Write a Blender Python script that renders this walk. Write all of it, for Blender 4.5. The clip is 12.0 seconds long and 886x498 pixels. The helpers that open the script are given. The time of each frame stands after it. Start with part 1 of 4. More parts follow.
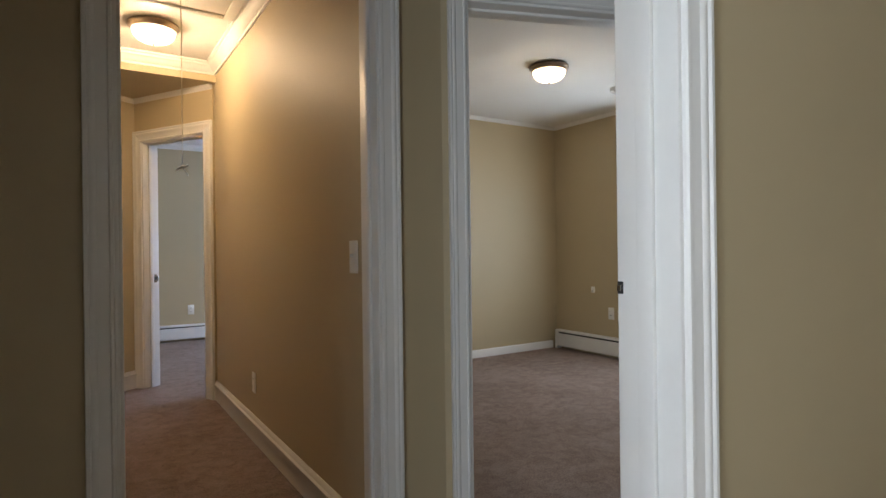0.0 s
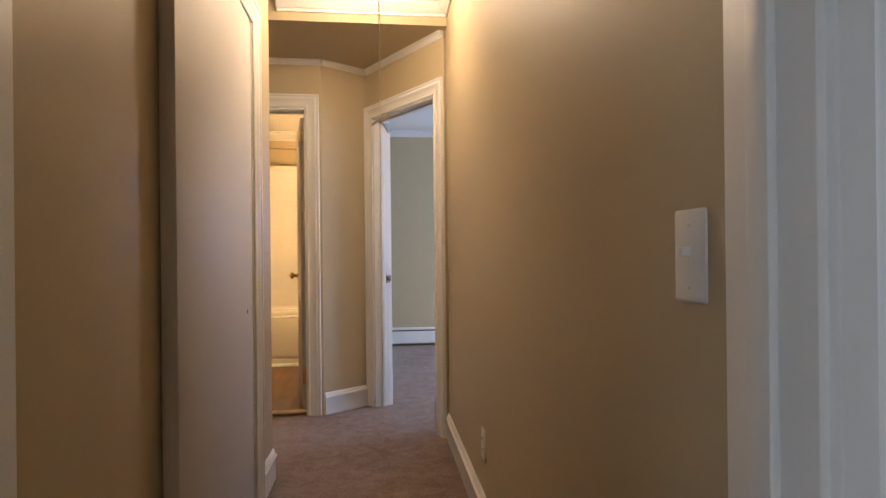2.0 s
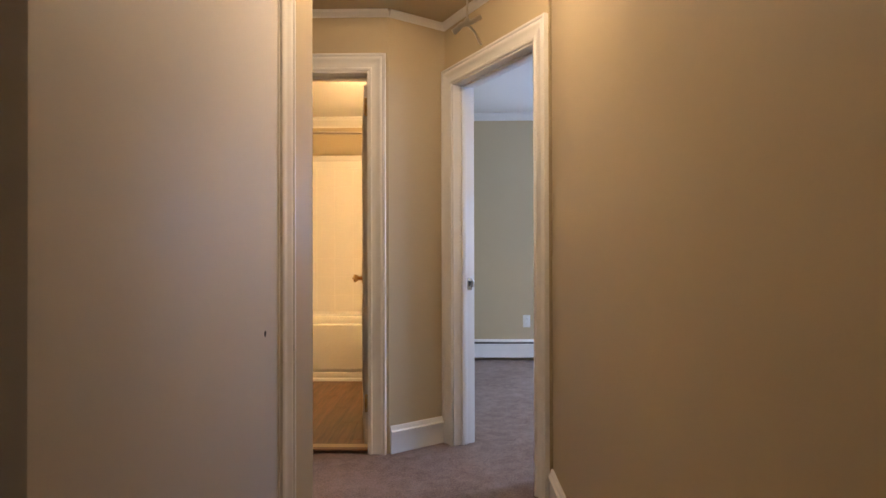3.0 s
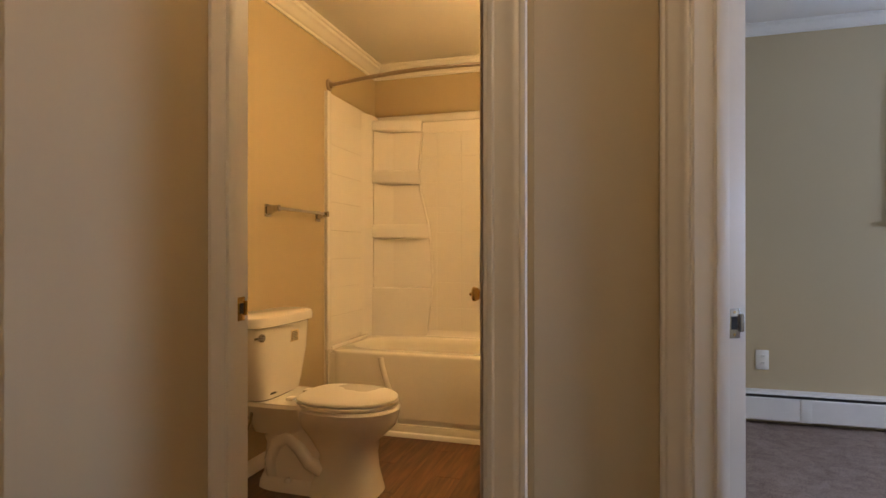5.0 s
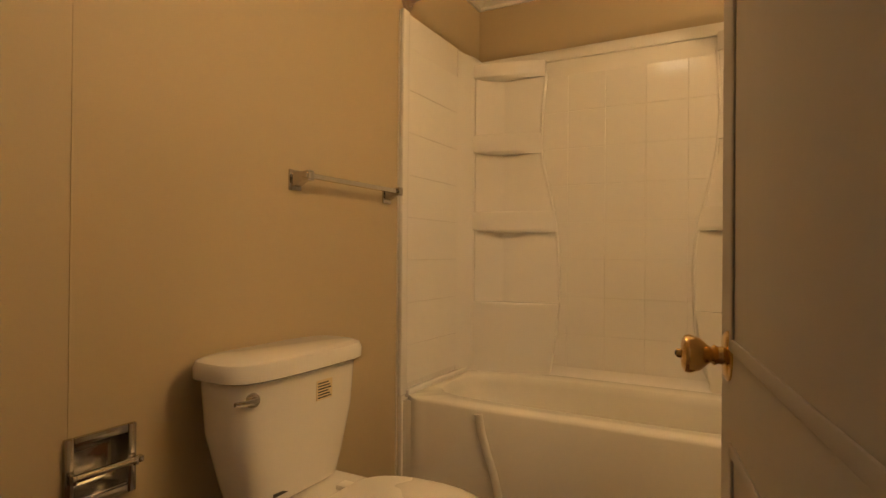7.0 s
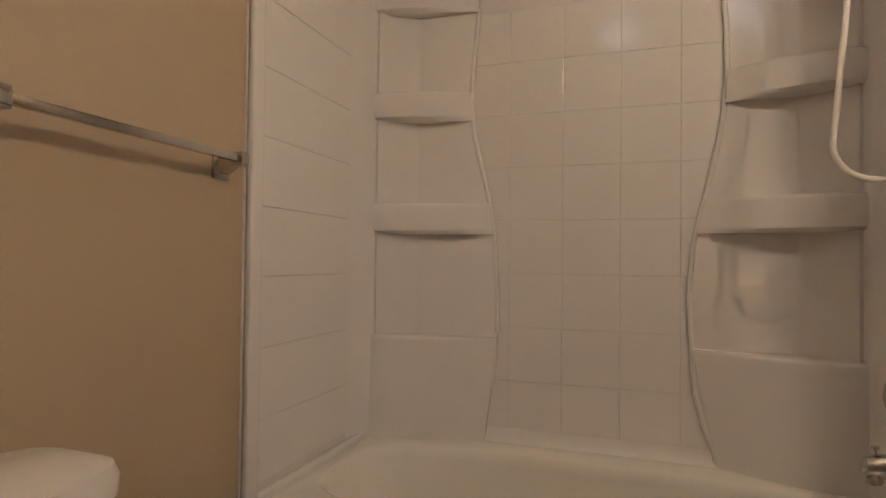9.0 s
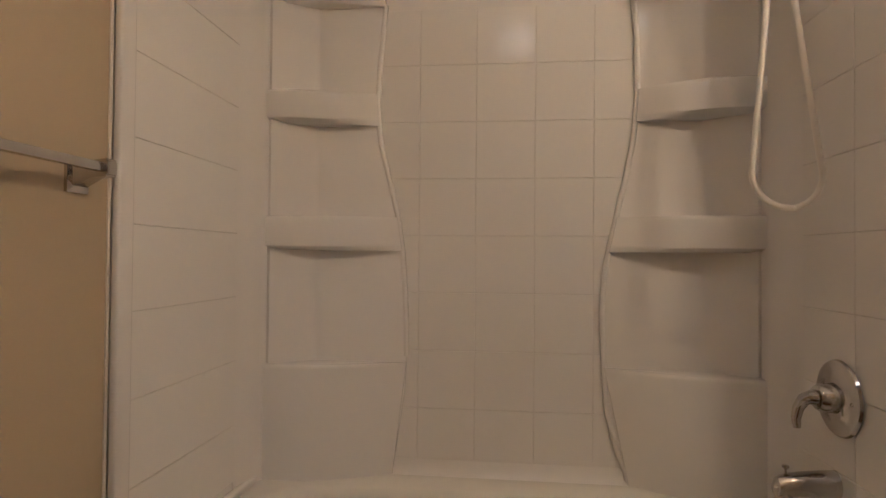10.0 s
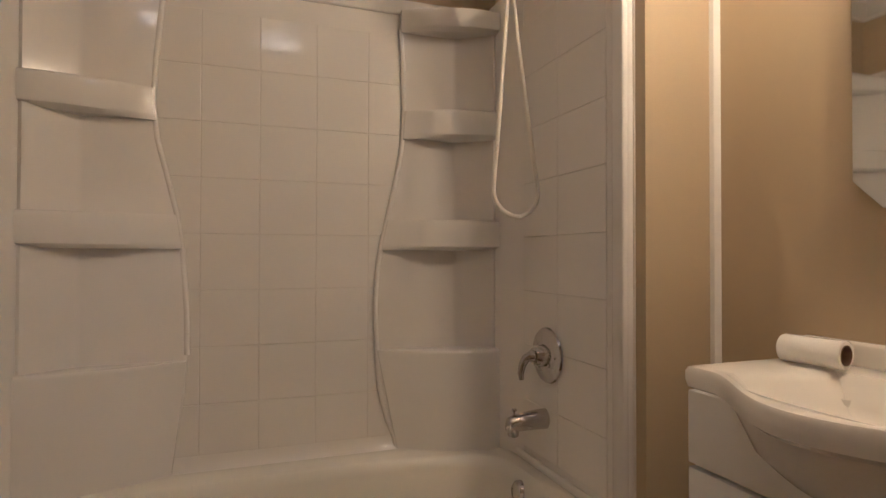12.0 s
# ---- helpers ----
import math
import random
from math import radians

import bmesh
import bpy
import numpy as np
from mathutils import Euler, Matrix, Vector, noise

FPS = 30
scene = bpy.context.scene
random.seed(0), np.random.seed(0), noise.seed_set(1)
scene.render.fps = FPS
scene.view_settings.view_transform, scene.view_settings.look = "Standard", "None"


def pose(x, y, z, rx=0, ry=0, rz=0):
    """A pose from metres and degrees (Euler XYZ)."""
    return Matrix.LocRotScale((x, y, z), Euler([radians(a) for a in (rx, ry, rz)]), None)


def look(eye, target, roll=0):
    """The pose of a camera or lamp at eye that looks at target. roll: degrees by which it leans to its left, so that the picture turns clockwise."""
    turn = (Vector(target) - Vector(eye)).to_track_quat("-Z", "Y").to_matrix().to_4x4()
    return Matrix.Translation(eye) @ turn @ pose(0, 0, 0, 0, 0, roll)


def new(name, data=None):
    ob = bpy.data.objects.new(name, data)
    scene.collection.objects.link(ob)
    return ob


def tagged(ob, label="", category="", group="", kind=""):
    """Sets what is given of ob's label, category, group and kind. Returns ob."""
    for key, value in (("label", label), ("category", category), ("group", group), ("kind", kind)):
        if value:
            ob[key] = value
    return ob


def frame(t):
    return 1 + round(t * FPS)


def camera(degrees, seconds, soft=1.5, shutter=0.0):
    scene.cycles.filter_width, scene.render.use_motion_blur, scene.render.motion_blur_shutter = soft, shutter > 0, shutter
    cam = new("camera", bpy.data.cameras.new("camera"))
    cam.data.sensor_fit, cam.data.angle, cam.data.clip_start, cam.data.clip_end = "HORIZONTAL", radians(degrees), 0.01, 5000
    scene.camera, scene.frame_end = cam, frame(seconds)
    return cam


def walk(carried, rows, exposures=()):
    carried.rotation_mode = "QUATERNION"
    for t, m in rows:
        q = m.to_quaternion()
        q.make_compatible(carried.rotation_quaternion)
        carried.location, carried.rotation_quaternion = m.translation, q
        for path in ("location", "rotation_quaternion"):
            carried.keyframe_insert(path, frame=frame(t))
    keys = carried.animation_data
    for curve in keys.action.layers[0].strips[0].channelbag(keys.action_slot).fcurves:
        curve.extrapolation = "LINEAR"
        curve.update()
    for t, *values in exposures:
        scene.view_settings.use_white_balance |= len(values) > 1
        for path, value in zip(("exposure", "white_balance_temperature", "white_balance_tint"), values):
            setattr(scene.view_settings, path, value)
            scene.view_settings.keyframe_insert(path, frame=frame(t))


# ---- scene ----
cam = camera(76.4, 12.0)
PATH = [
    (0, (0.289, -0.892, 1.109), (1.366, 0.793, 1.11), -0.7),
    (0.5, (0.49, -0.648, 1.092), (1.332, 1.166, 1.097), -0.7),
    (1, (0.597, -0.356, 1.092), (1.194, 1.553, 1.095), -0.5),
    (1.5, (0.673, -0.036, 1.089), (1.074, 1.923, 1.094), -0.5),
    (2, (0.727, 0.347, 1.096), (0.957, 2.334, 1.098), -0.6),
    (2.5, (0.73, 0.771, 1.083), (0.805, 2.77, 1.087), -0.6),
    (2.7, (0.725, 0.927, 1.078), (0.752, 2.927, 1.088), -0.4),
    (4.5, (0.579, 2.53, 1.062), (0.168, 4.487, 1.066), 0.0),
    (5, (0.52, 2.92, 1.064), (-0.046, 4.838, 1.068), 0.0),
    (5.5, (0.447, 3.282, 1.054), (-0.268, 5.149, 1.066), 0.2),
    (6, (0.336, 3.606, 1.054), (-0.487, 5.428, 1.063), 0.3),
    (6.5, (0.232, 3.881, 1.058), (-0.685, 5.658, 1.067), 0.3),
    (7, (0.112, 4.092, 1.041), (-0.843, 5.849, 1.053), 0.5),
    (7.2, (0.065, 4.16, 1.037), (-0.891, 5.917, 1.047), 0.6),
    (8.8, (-0.222, 4.857, 1.043), (-0.961, 6.715, 1.079), 0.7),
    (9, (-0.258, 4.906, 1.056), (-0.906, 6.798, 1.095), 0.7),
    (9.5, (-0.334, 5.007, 1.082), (-0.753, 6.962, 1.11), 0.7),
    (10, (-0.397, 5.03, 1.125), (-0.615, 7.018, 1.155), 0.5),
    (10.5, (-0.51, 4.949, 1.146), (-0.463, 6.948, 1.174), 0.5),
    (11, (-0.535, 4.887, 1.142), (-0.279, 6.87, 1.175), 0.4),
    (11.5, (-0.6, 4.873, 1.157), (-0.067, 6.801, 1.162), 0.6),
    (12, (-0.547, 4.85, 1.122), (0.13, 6.731, 1.149), 0.1),
]

walk(cam, [(t, look(eye, aim, roll)) for t, eye, aim, roll in PATH],
     ((0.0, 0.56, 6600, 12), (2.5, 0.9, 6100, 15), (4.5, 0.1, 6700, 15), (5.5, 0.05, 7100, 14), (7.0, -0.35, 6200, 14), (8.8, -0.6, 4350, 19), (12.0, -0.5, 4350, 19)))

# ---- light ----
world = bpy.data.worlds.new("sky")
scene.world = world
world.use_nodes = True
wn = world.node_tree
sky = wn.nodes.new("ShaderNodeTexSky")
sky.sky_type, sky.sun_disc = "NISHITA", False
sky.sun_elevation, sky.sun_rotation = radians(53), radians(180)
wn.links.new(sky.outputs["Color"], wn.nodes["Background"].inputs["Color"])
wn.nodes["Background"].inputs["Strength"].default_value = 0.15


def lamp(name, kind, m, energy, color, size=0.1, size_y=None):
    d = bpy.data.lights.new(name, kind)
    d.energy, d.color = energy, color
    if kind == "SUN":
        d.angle = radians(0.5)
    elif kind == "POINT":
        d.shadow_soft_size = size
    else:
        d.size = size
        if size_y:
            d.shape, d.size_y = "RECTANGLE", size_y
    ob = new(name, d)
    ob.matrix_world = m
    return ob


FAN_X, FAN_Y = -0.34, 5.28
DAY = (0.74, 0.87, 1.0)
SHADE_DAY = (0.46, 0.63, 1.0)
lamp("sun", "SUN", look((0, -6, 8), (0, 0, 0)), 3.0, (1, 0.95, 0.88))
lamp("hall_bulb", "POINT", pose(0.664, 2.93, 2.40), 19, (1.0, 0.73, 0.45), 0.07)
lamp("room_bulb", "POINT", pose(3.22, 2.20, 2.39), 7, (1.0, 0.78, 0.52), 0.07)
for y in (5.31, 5.54):
    lamp("vanity_bulb", "POINT", pose(0.50, y, 2.13), 19, (1.0, 0.61, 0.23), 0.022)
lamp("bath_fan_bulb", "AREA", pose(FAN_X, FAN_Y, 2.365), 1.5, (1.0, 0.70, 0.36), 0.18)
# daylight standing in the window openings
lamp("room_window_day", "AREA", look((4.775, 2.285, 1.40), (3.0, 2.285, 1.1)), 19, DAY, 0.6, 1.1)
lamp("bedroom_window_day", "AREA", look((2.50, 6.835, 1.62), (2.5, 5.0, 1.4)), 16, SHADE_DAY, 0.5, 0.7)
lamp("bedroom_side_window_day", "AREA", look((5.205, 5.38, 1.50), (3.0, 5.2, 1.2)), 75, SHADE_DAY, 1.0, 1.15)
lamp("entry_window_day", "AREA", look((-1.54, -1.75, 1.5), (1.2, -0.75, 1.3)), 44, DAY, 1.15, 1.2)

# ---- materials ----
def material(name, color, rough=0.5, metal=0.0, vary=0.06, scale=6.0, fine=120.0, bump=0.02, spec=0.5, coat=0.0, rand=0.0, dist=0.004):
    m = bpy.data.materials.new(name)
    m.use_nodes = True
    nt, b = m.node_tree, m.node_tree.nodes["Principled BSDF"]
    L, N = nt.links.new, nt.nodes.new
    co = N("ShaderNodeTexCoord")
    big, small = N("ShaderNodeTexNoise"), N("ShaderNodeTexNoise")
    big.inputs["Scale"].default_value, small.inputs["Scale"].default_value = scale, fine
    big.inputs["Detail"].default_value = small.inputs["Detail"].default_value = 4
    L(co.outputs["Object"], big.inputs["Vector"]), L(co.outputs["Object"], small.inputs["Vector"])
    mix = N("ShaderNodeMix")
    mix.data_type = "RGBA"
    lo = tuple(c * (1 - vary) for c in color)
    hi = tuple(min(1, c * (1 + vary)) for c in color)
    mix.inputs[6].default_value, mix.inputs[7].default_value = (*lo, 1), (*hi, 1)
    add = N("ShaderNodeMath")
    add.operation = "MULTIPLY_ADD"
    L(small.outputs["Fac"], add.inputs[0])
    add.inputs[1].default_value = 0.5
    sub = N("ShaderNodeMath")
    sub.operation = "MULTIPLY_ADD"
    L(big.outputs["Fac"], sub.inputs[0])
    sub.inputs[1].default_value, sub.inputs[2].default_value = 1.6, -0.55
    L(sub.outputs[0], add.inputs[2])
    L(add.outputs[0], mix.inputs[0])
    out = mix.outputs[2]
    if rand:
        info, hsv = N("ShaderNodeObjectInfo"), N("ShaderNodeHueSaturation")
        mr = N("ShaderNodeMapRange")
        L(info.outputs["Random"], mr.inputs["Value"])
        mr.inputs["To Min"].default_value, mr.inputs["To Max"].default_value = 1 - rand, 1 + rand
        L(mr.outputs["Result"], hsv.inputs["Value"]), L(out, hsv.inputs["Color"])
        out = hsv.outputs["Color"]
    L(out, b.inputs["Base Color"])
    rr = N("ShaderNodeMapRange")
    L(big.outputs["Fac"], rr.inputs["Value"])
    rr.inputs["To Min"].default_value, rr.inputs["To Max"].default_value = max(0.02, rough * 0.8), min(1, rough * 1.2)
    L(rr.outputs["Result"], b.inputs["Roughness"])
    b.inputs["Metallic"].default_value = metal
    b.inputs["Specular IOR Level"].default_value = spec
    b.inputs["Coat Weight"].default_value = coat
    if bump:
        bp = N("ShaderNodeBump")
        bp.inputs["Strength"].default_value, bp.inputs["Distance"].default_value = bump, dist
        L(small.outputs["Fac"], bp.inputs["Height"]), L(bp.outputs["Normal"], b.inputs["Normal"])
    return m


def grain(name, light, dark):
    """Wood with stretched grain along x."""
    m = material(name, light, 0.35, rand=0.18, bump=0.05)
    nt, b = m.node_tree, m.node_tree.nodes["Principled BSDF"]
    L, N = nt.links.new, nt.nodes.new
    co, mp, nz, rp = N("ShaderNodeTexCoord"), N("ShaderNodeMapping"), N("ShaderNodeTexNoise"), N("ShaderNodeValToRGB")
    info = N("ShaderNodeObjectInfo")
    mp.inputs["Scale"].default_value = (3, 38, 8)
    cmb = N("ShaderNodeCombineXYZ")
    mul = N("ShaderNodeMath")
    mul.operation = "MULTIPLY"
    mul.inputs[1].default_value = 37.0
    L(info.outputs["Random"], mul.inputs[0]), L(mul.outputs[0], cmb.inputs["X"]), L(mul.outputs[0], cmb.inputs["Y"])
    L(cmb.outputs[0], mp.inputs["Location"])
    L(co.outputs["Object"], mp.inputs["Vector"]), L(mp.outputs["Vector"], nz.inputs["Vector"])
    nz.inputs["Scale"].default_value, nz.inputs["Detail"].default_value = 1.0, 8
    nz.inputs["Distortion"].default_value = 0.6
    rp.color_ramp.elements[0].position, rp.color_ramp.elements[1].position = 0.3, 0.72
    rp.color_ramp.elements[0].color, rp.color_ramp.elements[1].color = (*dark, 1), (*light, 1)
    L(nz.outputs["Fac"], rp.inputs["Fac"])
    hsv = [n for n in nt.nodes if n.type == "HUE_SAT"][0]
    L(rp.outputs["Color"], hsv.inputs["Color"])
    return m


def glowing(name, color, strength):
    m = material(name, (0.8, 0.78, 0.72), 0.25, bump=0)
    b = m.node_tree.nodes["Principled BSDF"]
    b.inputs["Emission Color"].default_value, b.inputs["Emission Strength"].default_value = (*color, 1), strength
    return m


PAINT = material("wall_paint", (0.476, 0.387, 0.243), 0.55, vary=0.035, scale=1.3, fine=260, bump=0.05, dist=0.002)
CEIL = material("ceiling_paint", (0.78, 0.76, 0.72), 0.8, vary=0.03, scale=2, fine=200, bump=0.05)
TRIM = material("trim_paint", (0.76, 0.745, 0.71), 0.42, vary=0.035, scale=5, fine=70, bump=0.05, dist=0.002)
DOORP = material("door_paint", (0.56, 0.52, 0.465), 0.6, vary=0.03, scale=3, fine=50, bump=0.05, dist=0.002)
ACRYLIC = material("surround_acrylic", (0.80, 0.775, 0.735), 0.12, vary=0.025, scale=3, fine=14, bump=0.03)
TUBM = material("tub_enamel", (0.80, 0.77, 0.69), 0.2, vary=0.03, scale=3, fine=30, bump=0.01)
CHINA = material("china", (0.80, 0.765, 0.70), 0.1, vary=0.02, scale=4, fine=40, bump=0)
SEATM = material("seat_plastic", (0.80, 0.76, 0.68), 0.28, vary=0.012, scale=1.2, fine=30, bump=0)
CHROME = material("chrome", (0.52, 0.50, 0.48), 0.16, 1.0, vary=0.05, scale=20, bump=0)
NICKEL = material("brushed_nickel", (0.42, 0.35, 0.29), 0.32, 1.0, vary=0.08, scale=30, bump=0.03)
BRASS = material("brass", (0.72, 0.50, 0.20), 0.22, 1.0, vary=0.15, scale=40, bump=0.03)
DARK = material("dark_recess", (0.02, 0.018, 0.016), 0.7, bump=0)
PLATE = material("plate_plastic", (0.80, 0.79, 0.75), 0.35, vary=0.02, bump=0)
HEATER = material("heater_enamel", (0.74, 0.73, 0.71), 0.4, vary=0.05, scale=8, bump=0.02)
CORD = material("cotton_cord", (0.72, 0.68, 0.6), 0.9, bump=0.2)
HOSE = material("hose_vinyl", (0.78, 0.74, 0.66), 0.35, bump=0)
PAPER = material("paper", (0.82, 0.80, 0.76), 0.9, vary=0.03, scale=20, bump=0.25)
CARD = material("cardboard", (0.20, 0.13, 0.08), 0.9, bump=0.1)
LABEL = material("sticker_paper", (0.70, 0.58, 0.36), 0.6, bump=0)
INK = material("ink", (0.05, 0.045, 0.04), 0.6, bump=0)
CAULK = material("caulk", (0.70, 0.66, 0.58), 0.5, vary=0.12, scale=20, bump=0.1)
WOOD = grain("vinyl_plank", (0.20, 0.095, 0.043), (0.06, 0.027, 0.013))
def carpet_pile(name, light, dark):
    m = material(name, light, 1.0, bump=0, spec=0.05)
    nt, b = m.node_tree, m.node_tree.nodes["Principled BSDF"]
    L, N = nt.links.new, nt.nodes.new
    co = N("ShaderNodeTexCoord")
    outs = []
    for sc, lo, hi in ((150, 0.36, 0.64), (14, 0.32, 0.68), (2.2, 0.3, 0.7)):
        nz, mr = N("ShaderNodeTexNoise"), N("ShaderNodeMapRange")
        nz.inputs["Scale"].default_value, nz.inputs["Detail"].default_value = sc, 3
        nz.inputs["Distortion"].default_value = 0.8
        mr.inputs["From Min"].default_value, mr.inputs["From Max"].default_value = lo, hi
        L(co.outputs["Object"], nz.inputs["Vector"]), L(nz.outputs["Fac"], mr.inputs["Value"])
        outs.append(mr.outputs["Result"])
    prev = None
    for o, w in zip(outs, (0.5, 0.3, 0.2)):
        k = N("ShaderNodeMath")
        k.operation = "MULTIPLY_ADD"
        k.inputs[1].default_value = w
        L(o, k.inputs[0])
        if prev:
            L(prev, k.inputs[2])
        else:
            k.inputs[2].default_value = 0.0
        prev = k.outputs[0]
    mix = N("ShaderNodeMix")
    mix.data_type = "RGBA"
    mix.inputs[6].default_value, mix.inputs[7].default_value = (*dark, 1), (*light, 1)
    L(prev, mix.inputs[0]), L(mix.outputs[2], b.inputs["Base Color"])
    bp = N("ShaderNodeBump")
    bp.inputs["Strength"].default_value, bp.inputs["Distance"].default_value = 0.8, 0.012
    L(prev, bp.inputs["Height"]), L(bp.outputs["Normal"], b.inputs["Normal"])
    return m


CARPET = carpet_pile("carpet_pile", (0.46, 0.355, 0.305), (0.17, 0.12, 0.10))
GROUND = material("lawn", (0.10, 0.11, 0.05), 0.95, vary=0.3, scale=0.4, fine=20, bump=0.4)
BARK = material("bark", (0.16, 0.13, 0.11), 0.95, vary=0.3, scale=6, fine=50, bump=0.6)
SHADE = glowing("lit_glass", (1.0, 0.80, 0.52), 5.0)
BULB = glowing("lit_bulb", (1.0, 0.66, 0.30), 30.0)
LENS = glowing("lit_lens", (1.0, 0.86, 0.62), 4.0)
MIRROR = material("mirror_silver", (0.86, 0.87, 0.86), 0.03, 1.0, vary=0.0, bump=0)
glass = bpy.data.materials.new("window_glass")
glass.use_nodes = True
gb = glass.node_tree.nodes["Principled BSDF"]
gb.inputs["Transmission Weight"].default_value, gb.inputs["Roughness"].default_value, gb.inputs["IOR"].default_value = 1.0, 0.0, 1.1


# ---- mesh helpers ----
def mesh(name, bm, mat, parent=None, label="", smooth=False):
    me = bpy.data.meshes.new(name)
    bmesh.ops.recalc_face_normals(bm, faces=bm.faces)
    bm.to_mesh(me)
    bm.free()
    me.materials.append(mat)
    if smooth:
        me.shade_smooth()
        me.set_sharp_from_angle(angle=radians(40))
    ob = new(name, me)
    if parent:
        ob.parent = parent
    if label:
        ob["label"] = label
    return ob


def part(name, bm, mat, parent, label="", smooth=True):
    return mesh(name, bm, mat, parent, label, smooth)


def thing(name, m, label, category, group="", kind=""):
    e = new(name)
    e.empty_display_size = 0.1
    e.matrix_world = m
    return tagged(e, label, category, group, kind)


def box(x0, x1, y0, y1, z0, z1, bevel=0.0, bm=None, seg=2):
    own = bm is None
    b2 = bmesh.new()
    bmesh.ops.create_cube(b2, size=1)
    for v in b2.verts:
        v.co = Vector(((x0 + x1) / 2 + v.co.x * (x1 - x0), (y0 + y1) / 2 + v.co.y * (y1 - y0), (z0 + z1) / 2 + v.co.z * (z1 - z0)))
    if bevel:
        bmesh.ops.bevel(b2, geom=b2.edges[:], offset=bevel, segments=seg, affect="EDGES", profile=0.5)
    return b2 if own else join(bm, b2)


def join(bm, other, m=Matrix()):
    me = bpy.data.meshes.new("tmp")
    other.transform(m)
    other.to_mesh(me)
    other.free()
    bm.from_mesh(me)
    bpy.data.meshes.remove(me)
    return bm


def moved(bm, m):
    bm.transform(m)
    return bm


def prism(points, z0, z1, bevel=0.0):
    """A plan outline raised from z0 to z1."""
    bm = bmesh.new()
    f = bm.faces.new([bm.verts.new((x, y, z0)) for x, y in points])
    r = bmesh.ops.extrude_face_region(bm, geom=[f])
    for v in r["geom"]:
        if isinstance(v, bmesh.types.BMVert):
            v.co.z = z1
    if bevel:
        bmesh.ops.bevel(bm, geom=bm.edges[:], offset=bevel, segments=2, affect="EDGES")
    return bm


def loft(rings, cap=True):
    bm = bmesh.new()
    vs = [[bm.verts.new(p) for p in r] for r in rings]
    n = len(rings[0])
    for a, b in zip(vs, vs[1:]):
        for i in range(n):
            bm.faces.new((a[i], a[(i + 1) % n], b[(i + 1) % n], b[i]))
    if cap:
        bm.faces.new(vs[0][::-1]), bm.faces.new(vs[-1])
    return bm


def lathe(profile, n=32, cap=False):
    """Profile of (radius, height) turned about z."""
    return loft([[(r * math.cos(2 * math.pi * i / n), r * math.sin(2 * math.pi * i / n), z) for i in range(n)] for r, z in profile], cap)


def tube(points, radius, n=10, taper=1.0):
    pts = [Vector(p) for p in points]
    rings, side = [], None
    for i, p in enumerate(pts):
        d = (pts[min(i + 1, len(pts) - 1)] - pts[max(i - 1, 0)]).normalized()
        if side is None:
            side = d.orthogonal().normalized()
        side = (side - d * side.dot(d)).normalized()
        up = d.cross(side)
        r = radius * (1 + (taper - 1) * i / max(1, len(pts) - 1))
        rings.append([p + r * (math.cos(2 * math.pi * k / n) * side + math.sin(2 * math.pi * k / n) * up) for k in range(n)])
    return loft(rings)


def superellipse(cx, cy, a, b, z, n=40, p=2.6):
    pts = []
    for i in range(n):
        t = 2 * math.pi * i / n
        c, s = math.cos(t), math.sin(t)
        pts.append((cx + a * math.copysign(abs(c) ** (2 / p), c), cy + b * math.copysign(abs(s) ** (2 / p), s), z))
    return pts


def along(a, b):
    """The frame of a wall: x runs from a to b, y into the wall, z up."""
    d = Vector((b[0] - a[0], b[1] - a[1], 0)).normalized()
    return Matrix(((d.x, -d.y, 0, a[0]), (d.y, d.x, 0, a[1]), (0, 0, 1, 0), (0, 0, 0, 1)))


def span(a, b):
    return math.hypot(b[0] - a[0], b[1] - a[1])


def wall(name, a, b, thick, top, holes=(), label="tan painted plaster wall", mat=PAINT, z0=0.0):
    """A wall from a to b whose seen face looks to the right of that way; holes are (from, to, low, high)."""
    bm, s = bmesh.new(), 0.0
    for h0, h1, low, high in sorted(holes):
        if h0 > s:
            box(s, h0, 0, thick, z0, top, bm=bm)
        if low > z0:
            box(h0, h1, 0, thick, z0, low, bm=bm)
        if high < top:
            box(h0, h1, 0, thick, high, top, bm=bm)
        s = h1
    if s < span(a, b):
        box(s, span(a, b), 0, thick, z0, top, bm=bm)
    ob = mesh(name, bm, mat)
    ob.matrix_world = along(a, b)
    return tagged(ob, label, "wall", kind="structure")


CASING = ((0, 0), (0, 0.011), (0.004, 0.015), (0.012, 0.016), (0.017, 0.011), (0.024, 0.012), (0.052, 0.014), (0.058, 0.019), (0.066, 0.021), (0.073, 0.019), (0.078, 0.024), (0.088, 0.024), (0.09, 0.02), (0.09, 0))
CROWN = ((0, 0), (0.012, 0), (0.014, 0.012), (0.03, 0.02), (0.04, 0.04), (0.058, 0.052), (0.06, 0.066), (0.072, 0.07), (0.072, 0.082), (0, 0.082))


def moulding(profile, length, k0=0.0, k1=0.0):
    """A moulding along x: profile (across, proud) becomes (z, -y); ends mitred by k0 and k1 times the width across."""
    r0 = [(k0 * w, -p, w) for w, p in profile]
    r1 = [(length + k1 * w, -p, w) for w, p in profile]
    return loft([r0, r1])


def stick(x, z0, z1, flip, k=1.0):
    """An upright casing board whose inner edge stands at x, mitred at its head."""
    r0 = [(x + flip * w * k, -p, z0) for w, p in CASING]
    r1 = [(x + flip * w * k, -p, z1 + w * k) for w, p in CASING]
    return loft([r0, r1])


